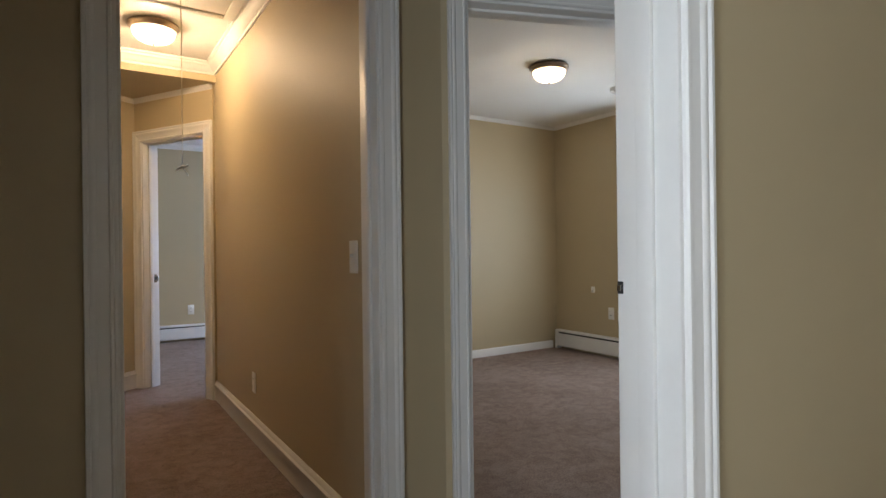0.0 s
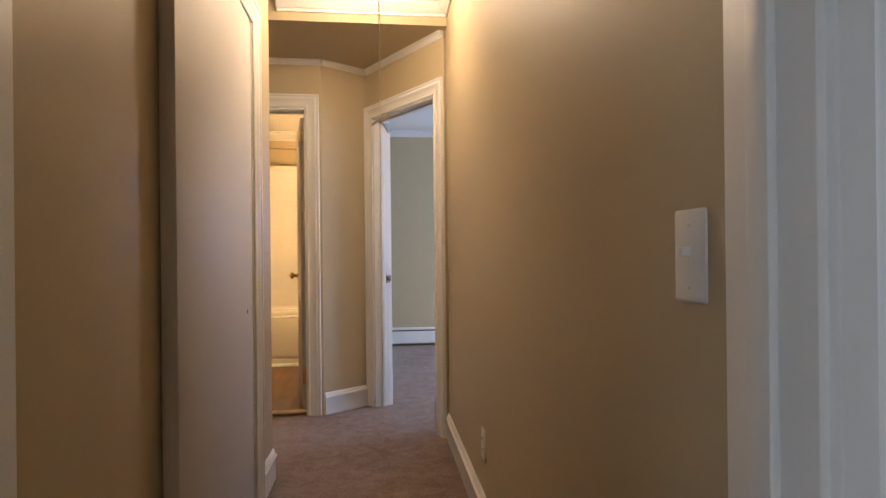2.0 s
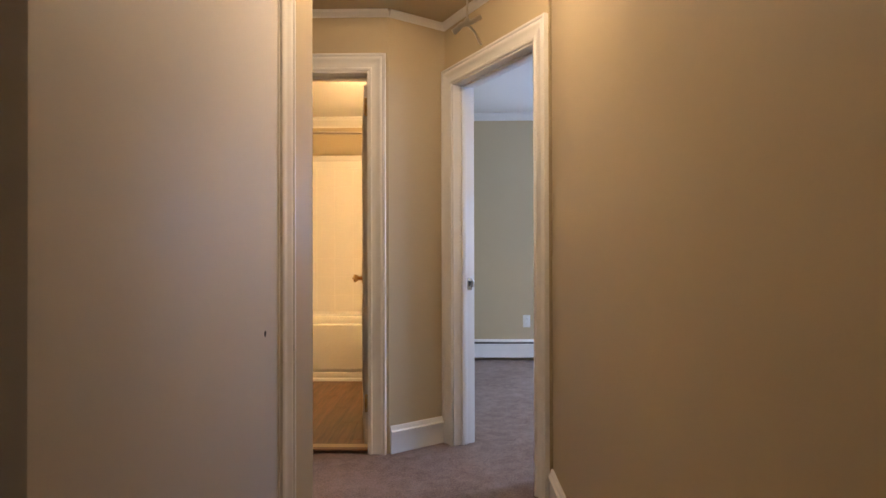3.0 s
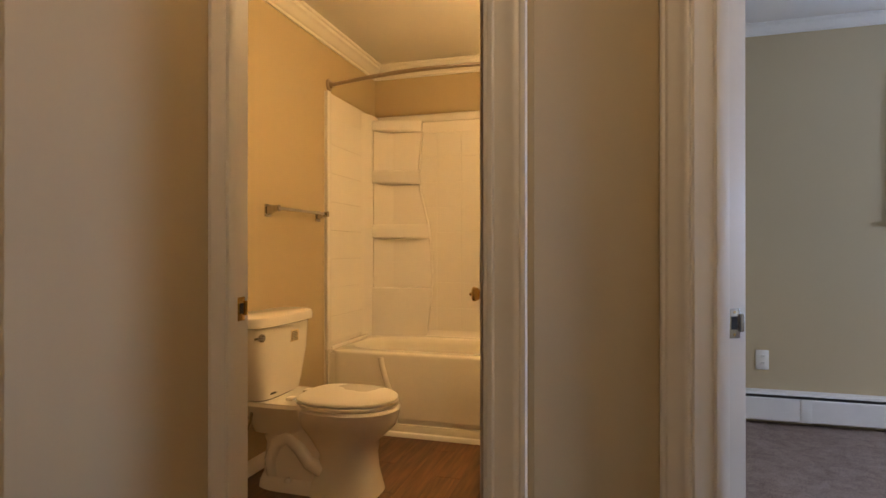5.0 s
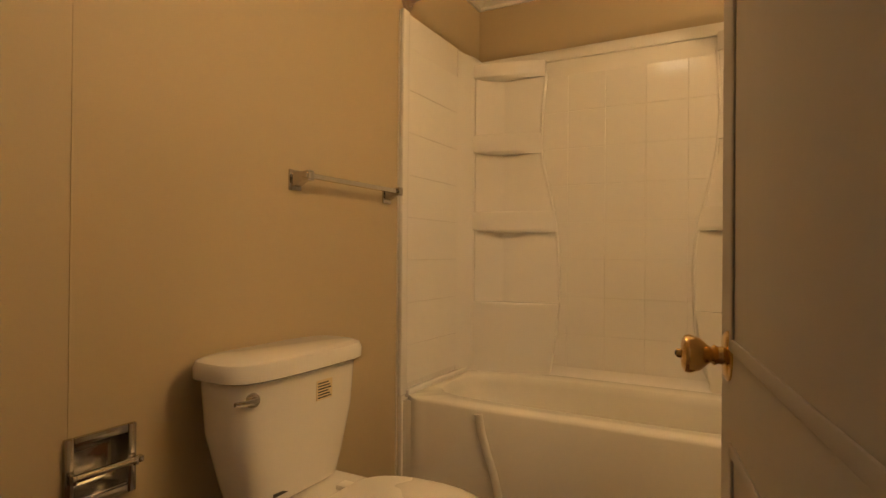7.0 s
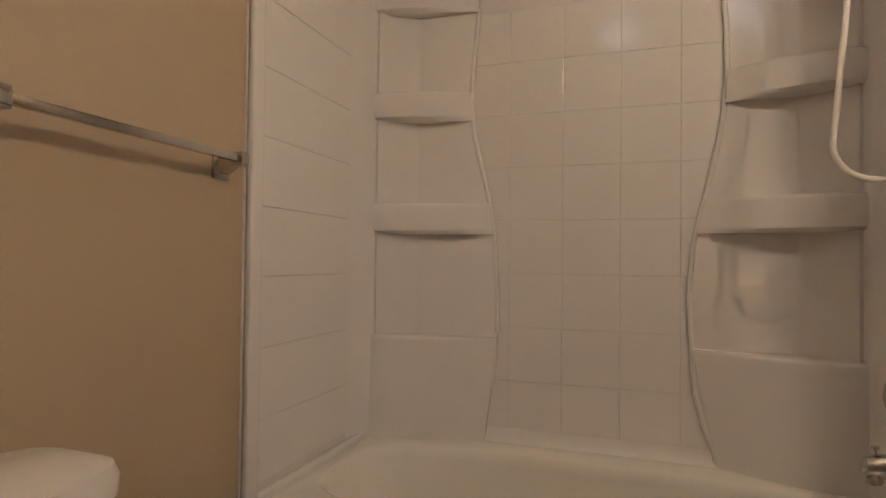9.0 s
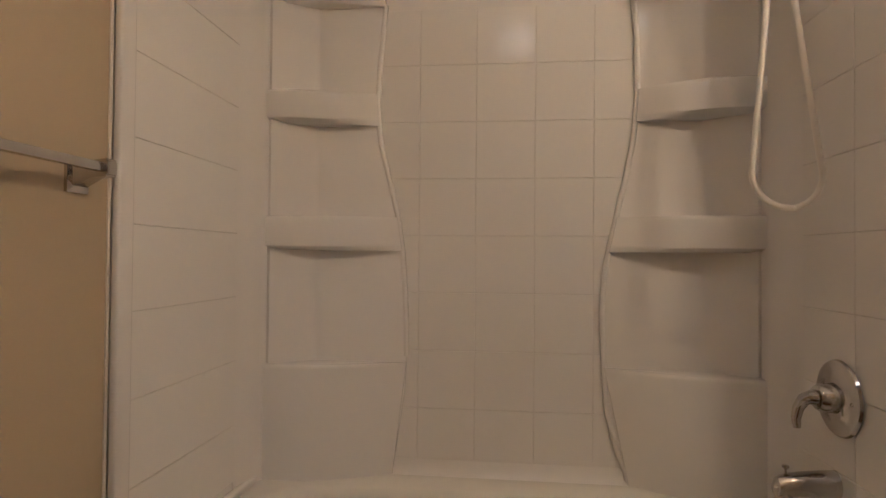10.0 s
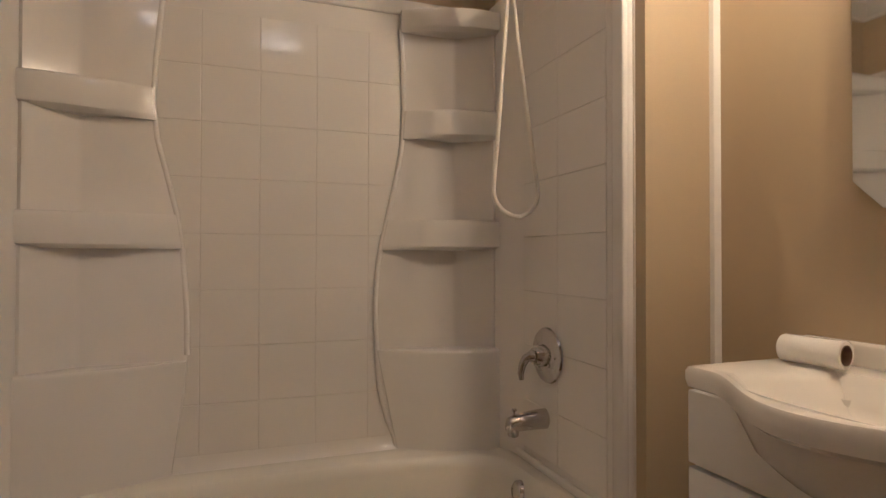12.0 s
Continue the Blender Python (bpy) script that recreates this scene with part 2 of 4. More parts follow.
def door_trim(name, m, x0, x1, head, thick, both=False, strike=0, left=True, k=1.0, label="white painted moulded door frame"):
    """Casing, jambs and stops of a doorway in the wall frame m."""
    e = thing(name, m, label, "door frame", kind="structure")
    faces = [Matrix()] + ([Matrix.Translation((0, thick, 0)) @ Matrix.Diagonal((1, -1, 1, 1))] if both else [])
    for f in faces:
        if left:
            part("casing", moved(stick(x0 + 0.008, 0, head - 0.008, -1, k), f), TRIM, e)
        part("casing", moved(stick(x1 - 0.008, 0, head - 0.008, 1, k), f), TRIM, e)
        hd = moulding([(w * k, p) for w, p in CASING], x1 - x0 - 0.016, -1, 1)
        part("head_casing", moved(hd, f @ Matrix.Translation((x0 + 0.008, 0, head - 0.008))), TRIM, e)
    lo, hi = -0.004, thick + 0.004
    part("jamb", box(x0, x0 + 0.018, lo, hi, 0, head, 0.002), TRIM, e)
    part("jamb", box(x1 - 0.018, x1, lo, hi, 0, head, 0.002), TRIM, e)
    part("head_jamb", box(x0 + 0.018, x1 - 0.018, lo, hi, head - 0.018, head, 0.002), TRIM, e)
    s0, s1 = thick * 0.35, thick * 0.35 + 0.035
    part("stop", box(x0 + 0.018, x0 + 0.03, s0, s1, 0, head - 0.018, 0.003), TRIM, e)
    if strike != -1:
        part("stop", box(x1 - 0.03, x1 - 0.018, s0, s1, 0, head - 0.018, 0.003), TRIM, e)
    part("head_stop", box(x0 + 0.03, x1 - 0.03, s0, s1, head - 0.03, head - 0.018, 0.003), TRIM, e)
    if strike:
        x = x0 + 0.018 if strike < 0 else x1 - 0.018
        d = 1 if strike < 0 else -1
        yb = thick - 0.045
        p = part("strike_plate", box(min(x, x + d * 0.002), max(x, x + d * 0.002), yb, yb + 0.032, 0.862, 0.93, 0.0008), BRASS if strike == -1 else CHROME, e, "worn brass strike plate")
        part("hole", box(min(x, x + d * 0.003), max(x, x + d * 0.003), yb + 0.008, yb + 0.024, 0.882, 0.912), DARK, p)
        for z in (0.87, 0.922):
            part("screw", moved(lathe(((0.0, 0.0035), (0.003, 0.003), (0.0035, 0.0)), 8), Matrix.Translation((x, yb + 0.016, z)) @ pose(0, 0, 0, 0, 90 * d, 0)), BRASS, p)
        part("lip", box(min(x, x + d * 0.006), max(x, x + d * 0.006), yb + 0.03, yb + 0.04, 0.876, 0.918, 0.0015), BRASS if strike == -1 else CHROME, p)
    return e


BASEP = ((0, 0), (0, 0.016), (0.10, 0.016), (0.108, 0.022), (0.118, 0.022), (0.124, 0.013), (0.14, 0.009), (0.146, 0.004), (0.146, 0))
LOWBASE = ((0, 0), (0, 0.012), (0.07, 0.012), (0.078, 0.006), (0.08, 0))


def baseboard(a, b, s0, s1, prof=BASEP, k0=0.0, k1=0.0, z=0.0):
    r0 = [(s0 - k0 * p, -p, w) for w, p in prof]
    r1 = [(s1 + k1 * p, -p, w) for w, p in prof]
    ob = mesh("baseboard", loft([r0, r1]), TRIM, smooth=True)
    ob.matrix_world = Matrix.Translation((0, 0, z)) @ along(a, b)
    return tagged(ob, "white painted moulded wooden baseboard", "baseboard", kind="structure")


def crown(a, b, s0, s1, z, prof=CROWN, k0=0.0, k1=0.0, big=1.0):
    r0 = [(s0 - k0 * p * big, -p * big, z - 0.082 * big + w * big) for p, w in prof]
    r1 = [(s1 + k1 * p * big, -p * big, z - 0.082 * big + w * big) for p, w in prof]
    ob = mesh("crown_trim", loft([r0, r1]), TRIM, smooth=True)
    ob.matrix_world = along(a, b)
    return tagged(ob, "white painted crown moulding under the ceiling", "crown moulding", kind="structure")


def slab(name, points, z0, z1, mat, label, category):
    return tagged(mesh(name, prism(points, z0, z1), mat), label, category, kind="structure")


def rect(x0, x1, y0, y1):
    return ((x0, y0), (x1, y0), (x1, y1), (x0, y1))


# ---- structure ----
HALL_L, HALL_R = 0.187, 1.13
HEAD = 2.03
BFZ = -0.045  # the bathroom floor lies a little lower
A0, A1 = (-1.6, 0.82), (4.77, 0.82)
wall("wall_entry_north", A0, (1.385, 0.82), 0.13, 2.7, ((1.95, 2.742, 0, HEAD),))
Q0, Q1 = (1.385, 0.82), (2.70, 0.341)
wall("wall_lobby_angle", Q0, Q1, 0.13, 2.7, ((0.085, 0.93, 0, HEAD),))
door_trim("door_frame_1", along(A0, A1), 1.95, 2.742, HEAD, 0.13, k=0.77)
door_trim("door_frame_2", along(Q0, Q1), 0.085, 0.93, HEAD, 0.13, k=0.77)
C0, C1 = (1.19, -0.28), (3.2, -0.28)
wall("wall_opening_east", C0, C1, 0.13, 2.7)
wall("wall_opening_west", (-1.6, -0.28), (0.02, -0.28), 0.13, 2.7)
wall("wall_opening_head", (0.02, -0.28), (1.19, -0.28), 0.13, 2.7, z0=2.06)
CF = along((0, -0.28), (3, -0.28))
door_trim("door_frame_3", CF, 0.02, 1.19, 2.06, 0.13, both=True, k=0.77)
wall("wall_lobby_east", (2.70, 0.341), (2.70, -0.15), 0.1, 2.7)
wall("wall_room_south", (4.77, 0.34), (2.80, 0.34), 0.12, 2.7)
wall("wall_lobby_west", (-0.6, -0.15), (-0.6, 0.82), 0.1, 2.7)
wall("wall_entry_east", (3.2, -0.28), (3.2, -3.5), 0.12, 2.7)
EW0, EW1 = (-1.6, -3.5), (-1.6, -0.28)
wall("wall_entry_west", EW0, EW1, 0.12, 2.7, ((1.15, 2.35, 0.85, 2.15),))
ES, EE = (3.2, -3.5), (-1.6, -3.5)
wall("wall_entry_south", ES, EE, 0.14, 2.7)
# hall
L0, L1 = (HALL_L, 0.95), (0.213, 3.14)
wall("wall_hall_west", L0, L1, 0.1, 2.7, ((0.85, 1.83, 0, HEAD + 0.03),))
wall("wall_closet_back", (-0.45, 0.95), (-0.45, 3.2), 0.08, 2.7)
R0, R1 = (HALL_R, 3.60), (HALL_R, 0.95)
wall("wall_hall_east", R0, R1, 0.12, 2.7)
wall("wall_vestibule_south", (0.11, 3.135), (-0.50, 3.135), 0.097, 2.7)
wall("wall_vestibule_west", (-0.50, 3.04), (-0.50, 4.18), 0.1, 2.7)
B0, B1 = (-1.17, 4.18), (0.36, 4.18)
wall("wall_bath_south", B0, B1, 0.15, 2.7, ((0.662, 1.433, 0, HEAD + 0.025),), z0=-0.1)
S0, S1 = (0.36, 4.18), (0.655, 4.385)
wall("wall_vestibule_angle", S0, S1, 0.1, 2.7)
D0, D1 = (0.655, 4.385), (1.118, 3.60)
dl = span(D0, D1)
wall("wall_bedroom_door", D0, D1, 0.13, 2.7, ((0.085, dl - 0.085, 0, HEAD - 0.01),))
door_trim("door_frame_4", along(D0, D1), 0.085, dl - 0.085, HEAD - 0.01, 0.13, strike=-2)
door_trim("door_frame_5", along(B0, B1), 0.662, 1.433, HEAD + 0.025, 0.15, strike=-1, left=False)
door_trim("door_frame_6", along(L0, L1), 0.85, 1.83, HEAD + 0.03, 0.1, left=False)
# bathroom
BX0, BX1, BY1 = -1.17, 0.69, 6.84
wall("wall_bath_west", (BX0, 4.18), (BX0, BY1), 0.12, 2.7, ((0.597, 0.723, 0.494, 0.616),), z0=-0.1)
wall("wall_bath_north", (BX0, BY1), (0.384, BY1), 0.1, 2.7, z0=-0.1)
STUB0, STUB1 = (0.392, 5.985), (BX1, 6.065)
stub = mesh("wall_bath_stub", prism((STUB0, STUB1, (BX1, 6.94), (0.385, 6.94), (0.385, 6.03)), -0.1, 2.7), PAINT)
tagged(stub, "tan painted plaster wall closing the tub alcove", "wall", kind="structure")
wall("wall_bath_east", (BX1, 6.90), (BX1, 4.42), 0.07, 2.7, z0=-0.1)
# far bedroom
wall("wall_bedroom_north", (0.77, 6.83), (5.2, 6.83), 0.14, 2.7, ((1.43, 2.02, 1.24, 2.02),))
wall("wall_bedroom_west", (0.775, 4.45), (0.775, 6.83), 0.01, 2.7)
BE0, BE1 = (5.2, 6.83), (5.2, 3.86)
wall("wall_bedroom_east", BE0, BE1, 0.12, 2.7, ((0.9, 2.0, 0.85, 2.1),))
# side room
RN0, RN1 = (1.25, 3.76), (4.77, 3.76)
wall("wall_room_north", RN0, (5.32, 3.76), 0.12, 2.7)
RE0, RE1 = (4.77, 3.76), (4.77, 0.30)
wall("wall_room_east", RE0, RE1, 0.14, 2.7, ((1.10, 1.85, 0.80, 2.04),))
# floors and ceilings
slab("floor_carpet", ((-1.6, -3.5), (3.2, -3.5), (3.2, 0.3), (4.77, 0.3), (4.77, 3.8), (5.2, 3.8), (5.2, 6.83), (0.77, 6.83), (0.77, 4.50), (0.36, 4.25), (-0.55, 4.25), (-0.55, 0.9), (-1.6, 0.9)), -0.1, 0.0, CARPET, "brown cut pile wall to wall carpet", "carpet")
slab("ceiling_hall", rect(HALL_L - 0.1, HALL_R + 0.1, 0.9, 3.53), 2.50, 2.6, CEIL, "white painted hall ceiling", "ceiling")
slab("ceiling_vestibule", rect(-0.6, 1.6, 3.53, 4.6), 2.37, 2.6, PAINT, "tan edged lowered ceiling", "ceiling")
slab("ceiling_entry", rect(-1.6, 3.2, -3.5, 0.9), 2.5, 2.6, CEIL, "white painted ceiling", "ceiling")
slab("ceiling_room", ((1.2, 0.95), (1.42, 0.94), (2.74, 0.46), (2.74, 0.34), (4.8, 0.34), (4.8, 3.8), (1.2, 3.8)), 2.46, 2.6, CEIL, "white painted ceiling", "ceiling")
slab("ceiling_bedroom", rect(0.77, 5.2, 3.8, 6.85), 2.46, 2.65, CEIL, "white painted ceiling", "ceiling")
slab("ceiling_bath", rect(-1.2, 0.74, 4.2, 6.9), 2.43, 2.6, CEIL, "white painted bathroom ceiling", "ceiling")
# unseen cover above the ceilings, added so no sky light leaks in
slab("roof", rect(-2.2, 5.8, -4.0, 7.5), 2.7, 2.85, CEIL, "unseen flat slab added over the rooms to shut out sky light", "roof")
slab("ground", rect(-300, 300, -300, 300), -0.6, -0.5, GROUND, "patchy winter lawn around the house", "ground")
# mouldings
crown(R0, R1, 0.075, 2.65, 2.50, k0=-1)
crown((HALL_L, 3.53), (HALL_R, 3.53), 0.0, HALL_R - HALL_L, 2.50, k1=-1)
crown(L0, L1, 0.0, 2.19, 2.50)
SMALL = 0.42
crown(S0, S1, 0, span(S0, S1), 2.37, big=SMALL)
crown(D0, D1, 0, dl, 2.37, big=SMALL)
crown(B0, B1, 0.67, 1.53, 2.37, big=SMALL)
crown(RN0, RN1, 0, 3.52, 2.46, big=SMALL)
crown(RE0, RE1, 0, 3.4, 2.46, big=SMALL)
crown((0.77, 6.83), (5.2, 6.83), 0, 4.4, 2.46, big=0.8)
crown((BX0, 4.33), (BX0, BY1), 0, 2.5, 2.43, big=1.15)
crown((BX0, BY1), (0.36, BY1), 0, 1.55, 2.43, big=1.15)
crown(STUB0, STUB1, 0, span(STUB0, STUB1), 2.43, big=1.15)
crown((BX1, 6.07), (BX1, 4.42), 0, 1.6, 2.43, big=1.15)
baseboard(R0, R1, 0.0, 2.65)
baseboard(S0, S1, 0.004, span(S0, S1) - 0.004)
baseboard(L0, L1, 0, 0.755)
baseboard(L0, L1, 1.925, 2.19)
baseboard((-0.50, 3.30), (-0.50, 4.18), 0, 0.86)
baseboard(RN0, RN1, 0, 3.45, LOWBASE)
baseboard(A0, A1, 0.0, 1.855, BASEP)
baseboard(A0, A1, 2.805, 2.985, BASEP)
baseboard(Q0, Q1, 1.02, 1.4, BASEP)
baseboard(C0, C1, 0.1, 2.0, BASEP)
baseboard((BX0, 4.33), (BX0, 6.05), 0, 1.72, LOWBASE, z=BFZ)
SKYGLOW = glowing("bright_overcast", (0.93, 0.97, 1.0), 2.2)
for a, b in (((-8, 26), (18, 26)), ((26, 16), (26, -12)), ((-26, -14), (-26, 10))):
    bd = mesh("backdrop", box(0, span(a, b), 0, 0.1, -0.5, 16), SKYGLOW)
    bd.matrix_world = along(a, b)
    tagged(bd, "bright hazy white sky beyond the windows", "sky", kind="structure")

# ---- doors ----
def knob(parent, m, mat=BRASS):
    k = part("knob", moved(lathe(((0.0, 0.068), (0.006, 0.068), (0.007, 0.062), (0.018, 0.061), (0.026, 0.057), (0.0275, 0.051), (0.023, 0.037), (0.014, 0.027), (0.011, 0.023), (0.015, 0.019), (0.012, 0.014), (0.013, 0.008), (0.030, 0.006), (0.035, 0.002), (0.035, 0.0)), 24), m), mat, parent, "polished brass door knob")
    part("keyhole", moved(lathe(((0.0, 0.070), (0.003, 0.0698), (0.0035, 0.067)), 12), m), DARK, k)


def panel_door(name, hinge, free, height, label, handle=True, foot=0.012):
    """A leaf from its hinge to its free edge in plan, with raised bead frames on both faces."""
    w, m = span(hinge, free), along(hinge, free)
    d = thing(name, m, label, "door")
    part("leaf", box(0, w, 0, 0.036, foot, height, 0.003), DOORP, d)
    for y, s in ((0, -1), (0.036, 1)):
        for z0, z1 in ((0.18, 0.78), (0.92, height - 0.12)):
            for a, b in (((0.10, z0), (w - 0.10, z0)), ((0.10, z1), (w - 0.10, z1)), ((0.10, z0), (0.10, z1)), ((w - 0.10, z0), (w - 0.10, z1))):
                x0, x1 = min(a[0], b[0]) - 0.009, max(a[0], b[0]) + 0.009
                q0, q1 = min(a[1], b[1]) - 0.009, max(a[1], b[1]) + 0.009
                part("bead", box(x0, x1, min(y, y + s * 0.004), max(y, y + s * 0.004), q0, q1, 0.002), DOORP, d)
    if handle:
        knob(d, pose(w - 0.065, 0.0, 0.90, 90, 0, 0))
        knob(d, pose(w - 0.065, 0.036, 0.90, -90, 0, 0))
        part("latch_plate", box(w - 0.001, w + 0.001, 0.006, 0.03, 0.87, 0.93), BRASS, d)
    for z in (0.225, height - 0.125):
        h = part("hinge", box(-0.003, 0.0, 0.002, 0.034, z - 0.05, z + 0.05, 0.001), BRASS, d, "worn brass butt hinge")
        for k in (-0.033, 0.0, 0.033):
            part("screw", moved(lathe(((0.0, 0.0018), (0.003, 0.0014), (0.0042, 0.0)), 10), pose(-0.003, 0.018 + 0.006 * (1 if k else -1), z + k, 0, -90, 0)), CHROME, h)
        part("pin", moved(lathe(((0.0, 0.05), (0.005, 0.049), (0.006, 0.045), (0.006, -0.045), (0.0, -0.05)), 10), Matrix.Translation((-0.004, -0.006, z))), BRASS, h)
    return d


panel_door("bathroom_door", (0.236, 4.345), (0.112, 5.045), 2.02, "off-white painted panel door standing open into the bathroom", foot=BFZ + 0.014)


def flush_door():
    h, f = (HALL_L + 0.022, 2.765), (HALL_L + 0.054, 1.785)
    w, m = span(h, f), along(h, f)
    d = thing("closet_door", m, "white painted flush closet door standing slightly ajar", "door")
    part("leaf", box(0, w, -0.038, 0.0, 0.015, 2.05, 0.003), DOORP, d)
    part("dent", moved(lathe(((0.0, 0.0015), (0.006, 0.001), (0.009, 0.0)), 12), pose(0.12, 0.0, 0.86, -90, 0, 0)), DARK, d, "small chipped dent")
    for z in (0.25, 1.8):
        part("hinge", box(-0.004, 0.002, -0.03, 0.0, z - 0.04, z + 0.04, 0.001), BRASS, d)


flush_door()
e = thing("door_latch", pose(1.172, -0.153, 1.03), "small dark metal latch keeper on the jamb", "latch")
part("keeper", box(-0.003, 0.002, -0.006, 0.006, -0.012, 0.012, 0.001), DARK, e)
part("tongue", box(-0.006, -0.002, -0.004, 0.005, -0.006, 0.006, 0.001), CHROME, e)


# ---- lamps ----
def dome_lamp(x, y, z, label):
    k = 0.88
    e = thing("ceiling_lamp", pose(x, y, z), label, "ceiling lamp", group="ceiling dome lamps")
    part("pan", lathe(tuple((k * a, k * b) for a, b in ((0.0, 0.0), (0.15, 0.0), (0.162, -0.008), (0.165, -0.02), (0.158, -0.03), (0.152, -0.036), (0.148, -0.05), (0.135, -0.05), (0.13, -0.04))), 40), NICKEL, e, "brushed bronze metal pan")
    s = part("shade", lathe(tuple((k * a, k * b) for a, b in ((0.134, -0.042), (0.138, -0.055), (0.128, -0.082), (0.108, -0.105), (0.078, -0.122), (0.04, -0.131), (0.0, -0.133))), 40), SHADE, e, "lit frosted glass dome")
    s.visible_shadow = False
    part("finial", lathe(tuple((k * a, k * b) for a, b in ((0.0, -0.152), (0.007, -0.148), (0.009, -0.142), (0.006, -0.136), (0.012, -0.131), (0.0, -0.129))), 16), NICKEL, e)


dome_lamp(0.664, 2.93, 2.50, "lit frosted glass dome lamp with bronze rim on the hall ceiling")
dome_lamp(3.22, 2.20, 2.46, "lit frosted glass dome lamp with bronze rim on the room ceiling")


def vent(name, x, y, z, r, label):
    e = thing(name, pose(x, y, z), label, "air vent")
    part("backing", lathe(((0.0, -0.004), (r * 0.8, -0.004), (r * 0.8, 0.0)), 36), DARK, e)
    for k, q in enumerate((1.0, 0.78, 0.57, 0.36)):
        part("ring" if k else "rim", lathe(((r * q, -0.002), (r * q - 0.006, -0.014 - 0.004 * k), (r * (q - 0.065), -0.02 - 0.004 * k), (r * (q - 0.065), -0.012 - 0.004 * k), (r * q - 0.008, -0.002)), 40), HEATER, e)
    part("hub", lathe(((0.0, -0.034), (r * 0.13, -0.032), (r * 0.15, -0.02), (r * 0.15, 0.0)), 24), HEATER, e)


vent("ceiling_vent", 4.2, 2.28, 2.46, 0.15, "round white ringed air diffuser on the ceiling")
vent("ceiling_vent", -0.72, 5.28, 2.43, 0.12, "round ringed air vent on the bathroom ceiling")


def fan_light():
    e = thing("fan_light", pose(FAN_X, FAN_Y, 2.43), "lit square frosted ceiling light with louvred fan frame", "ceiling lamp")
    part("frame", box(-0.19, 0.19, -0.16, 0.16, -0.022, 0.0, 0.006), HEATER, e)
    d = part("diffuser", box(-0.095, 0.095, -0.095, 0.095, -0.06, -0.024, 0.02, seg=4), LENS, e, "lit frosted diffuser")
    d.visible_shadow = False
    for i in range(4):
        for s in (-1, 1):
            part("slat", box(s * 0.155 - 0.02 + i * 0.011, s * 0.155 - 0.014 + i * 0.011, -0.13, 0.13, -0.03, -0.02), HEATER, e)


fan_light()


def vanity_light():
    e = thing("vanity_light", pose(BX1, 5.425, 2.14), "brushed metal vanity light bar with two lit globes", "wall lamp")
    part("backplate", box(-0.025, 0.0, -0.23, 0.23, -0.055, 0.055, 0.008, seg=3), NICKEL, e)
    for y in (-0.115, 0.115):
        a = part("arm", moved(lathe(((0.0, 0.0), (0.034, 0.0), (0.034, 0.008), (0.02, 0.02), (0.02, 0.09), (0.024, 0.12), (0.0, 0.12)), 24), pose(-0.024, y, -0.01, 0, -90, 0)), NICKEL, e)
        g = bmesh.new()
        bmesh.ops.create_uvsphere(g, u_segments=24, v_segments=16, radius=0.045)
        b = part("bulb", moved(g, Matrix.Translation((-0.19, y, -0.01))), BULB, a, "lit frosted globe bulb")
        b.visible_shadow = False


vanity_light()


def attic_hatch():
    e = thing("attic_hatch", pose(0.70, 1.86, 2.50), "white painted pull-down attic hatch panel framed on the ceiling", "attic hatch")
    part("panel", box(-0.30, 0.30, -0.68, 0.68, -0.014, -0.002, 0.003), CEIL, e)
    for s in (-1, 1):
        part("frame_board", box(s * 0.325 - 0.03, s * 0.325 + 0.03, -0.74, 0.74, -0.02, 0.0, 0.004), TRIM, e)
        part("frame_board", box(-0.295, 0.295, s * 0.71 - 0.03, s * 0.71 + 0.03, -0.02, 0.0, 0.004), TRIM, e)


attic_hatch()


def pull_cord():
    e = thing("pull_cord", pose(0.739, 2.378, 2.49), "thin white cotton pull cord knotted at its end", "cord")
    part("cord", tube([(0, 0, 0), (0.002, 0, -0.3), (0.001, 0.001, -0.6), (0, 0, -0.93)], 0.0022, 6), CORD, e)
    k = bmesh.new()
    bmesh.ops.create_icosphere(k, subdivisions=2, radius=0.009)
    part("knot", moved(k, Matrix.Translation((0, 0, -0.925))), CORD, e)
    part("toggle", tube([(-0.03, 0.004, -0.945), (-0.012, 0, -0.93), (0.01, -0.003, -0.925), (0.028, 0.004, -0.912)], 0.0065, 8, 0.8), CORD, e)
    part("loop", tube([(0.0, 0, -0.93), (0.016, 0.003, -0.945), (0.026, 0.006, -0.965), (0.03, 0.004, -0.972)], 0.0028, 6), CORD, e)


pull_cord()


# ---- plates ----
def plate(name, m, label, category, kind):
    """A wall plate in the wall frame m, at its middle."""
    e = thing(name, m, label, category, group=category + "s")
    part("cover", box(-0.036, 0.036, -0.006, 0.0, -0.06, 0.06, 0.004), PLATE, e)
    if kind == "switch":
        part("bezel", box(-0.006, 0.006, -0.0075, -0.005, -0.013, 0.013), PLATE, e)
        part("toggle", box(-0.0045, 0.0045, -0.019, -0.004, 0.0, 0.011, 0.002), PLATE, e)
    else:
        for s in (-1, 1):
            r = part("receptacle", moved(box(-0.017, 0.017, -0.0085, -0.005, -0.014, 0.014, 0.003), Matrix.Translation((0, 0, s * 0.021))), PLATE, e)
            for x in (-0.006, 0.006):
                part("slot", moved(box(x - 0.001, x + 0.001, -0.0092, -0.008, -0.002, 0.006), Matrix.Translation((0, 0, s * 0.021))), DARK, r)
    for z in ((-0.04, 0.04) if kind == "switch" else (0.0,)):
        part("screw", moved(lathe(((0.0, 0.0015), (0.003, 0.001), (0.0035, 0.0)), 10), Matrix.Translation((0, -0.006, z)) @ pose(0, 0, 0, 90)), PLATE, e)
    return e


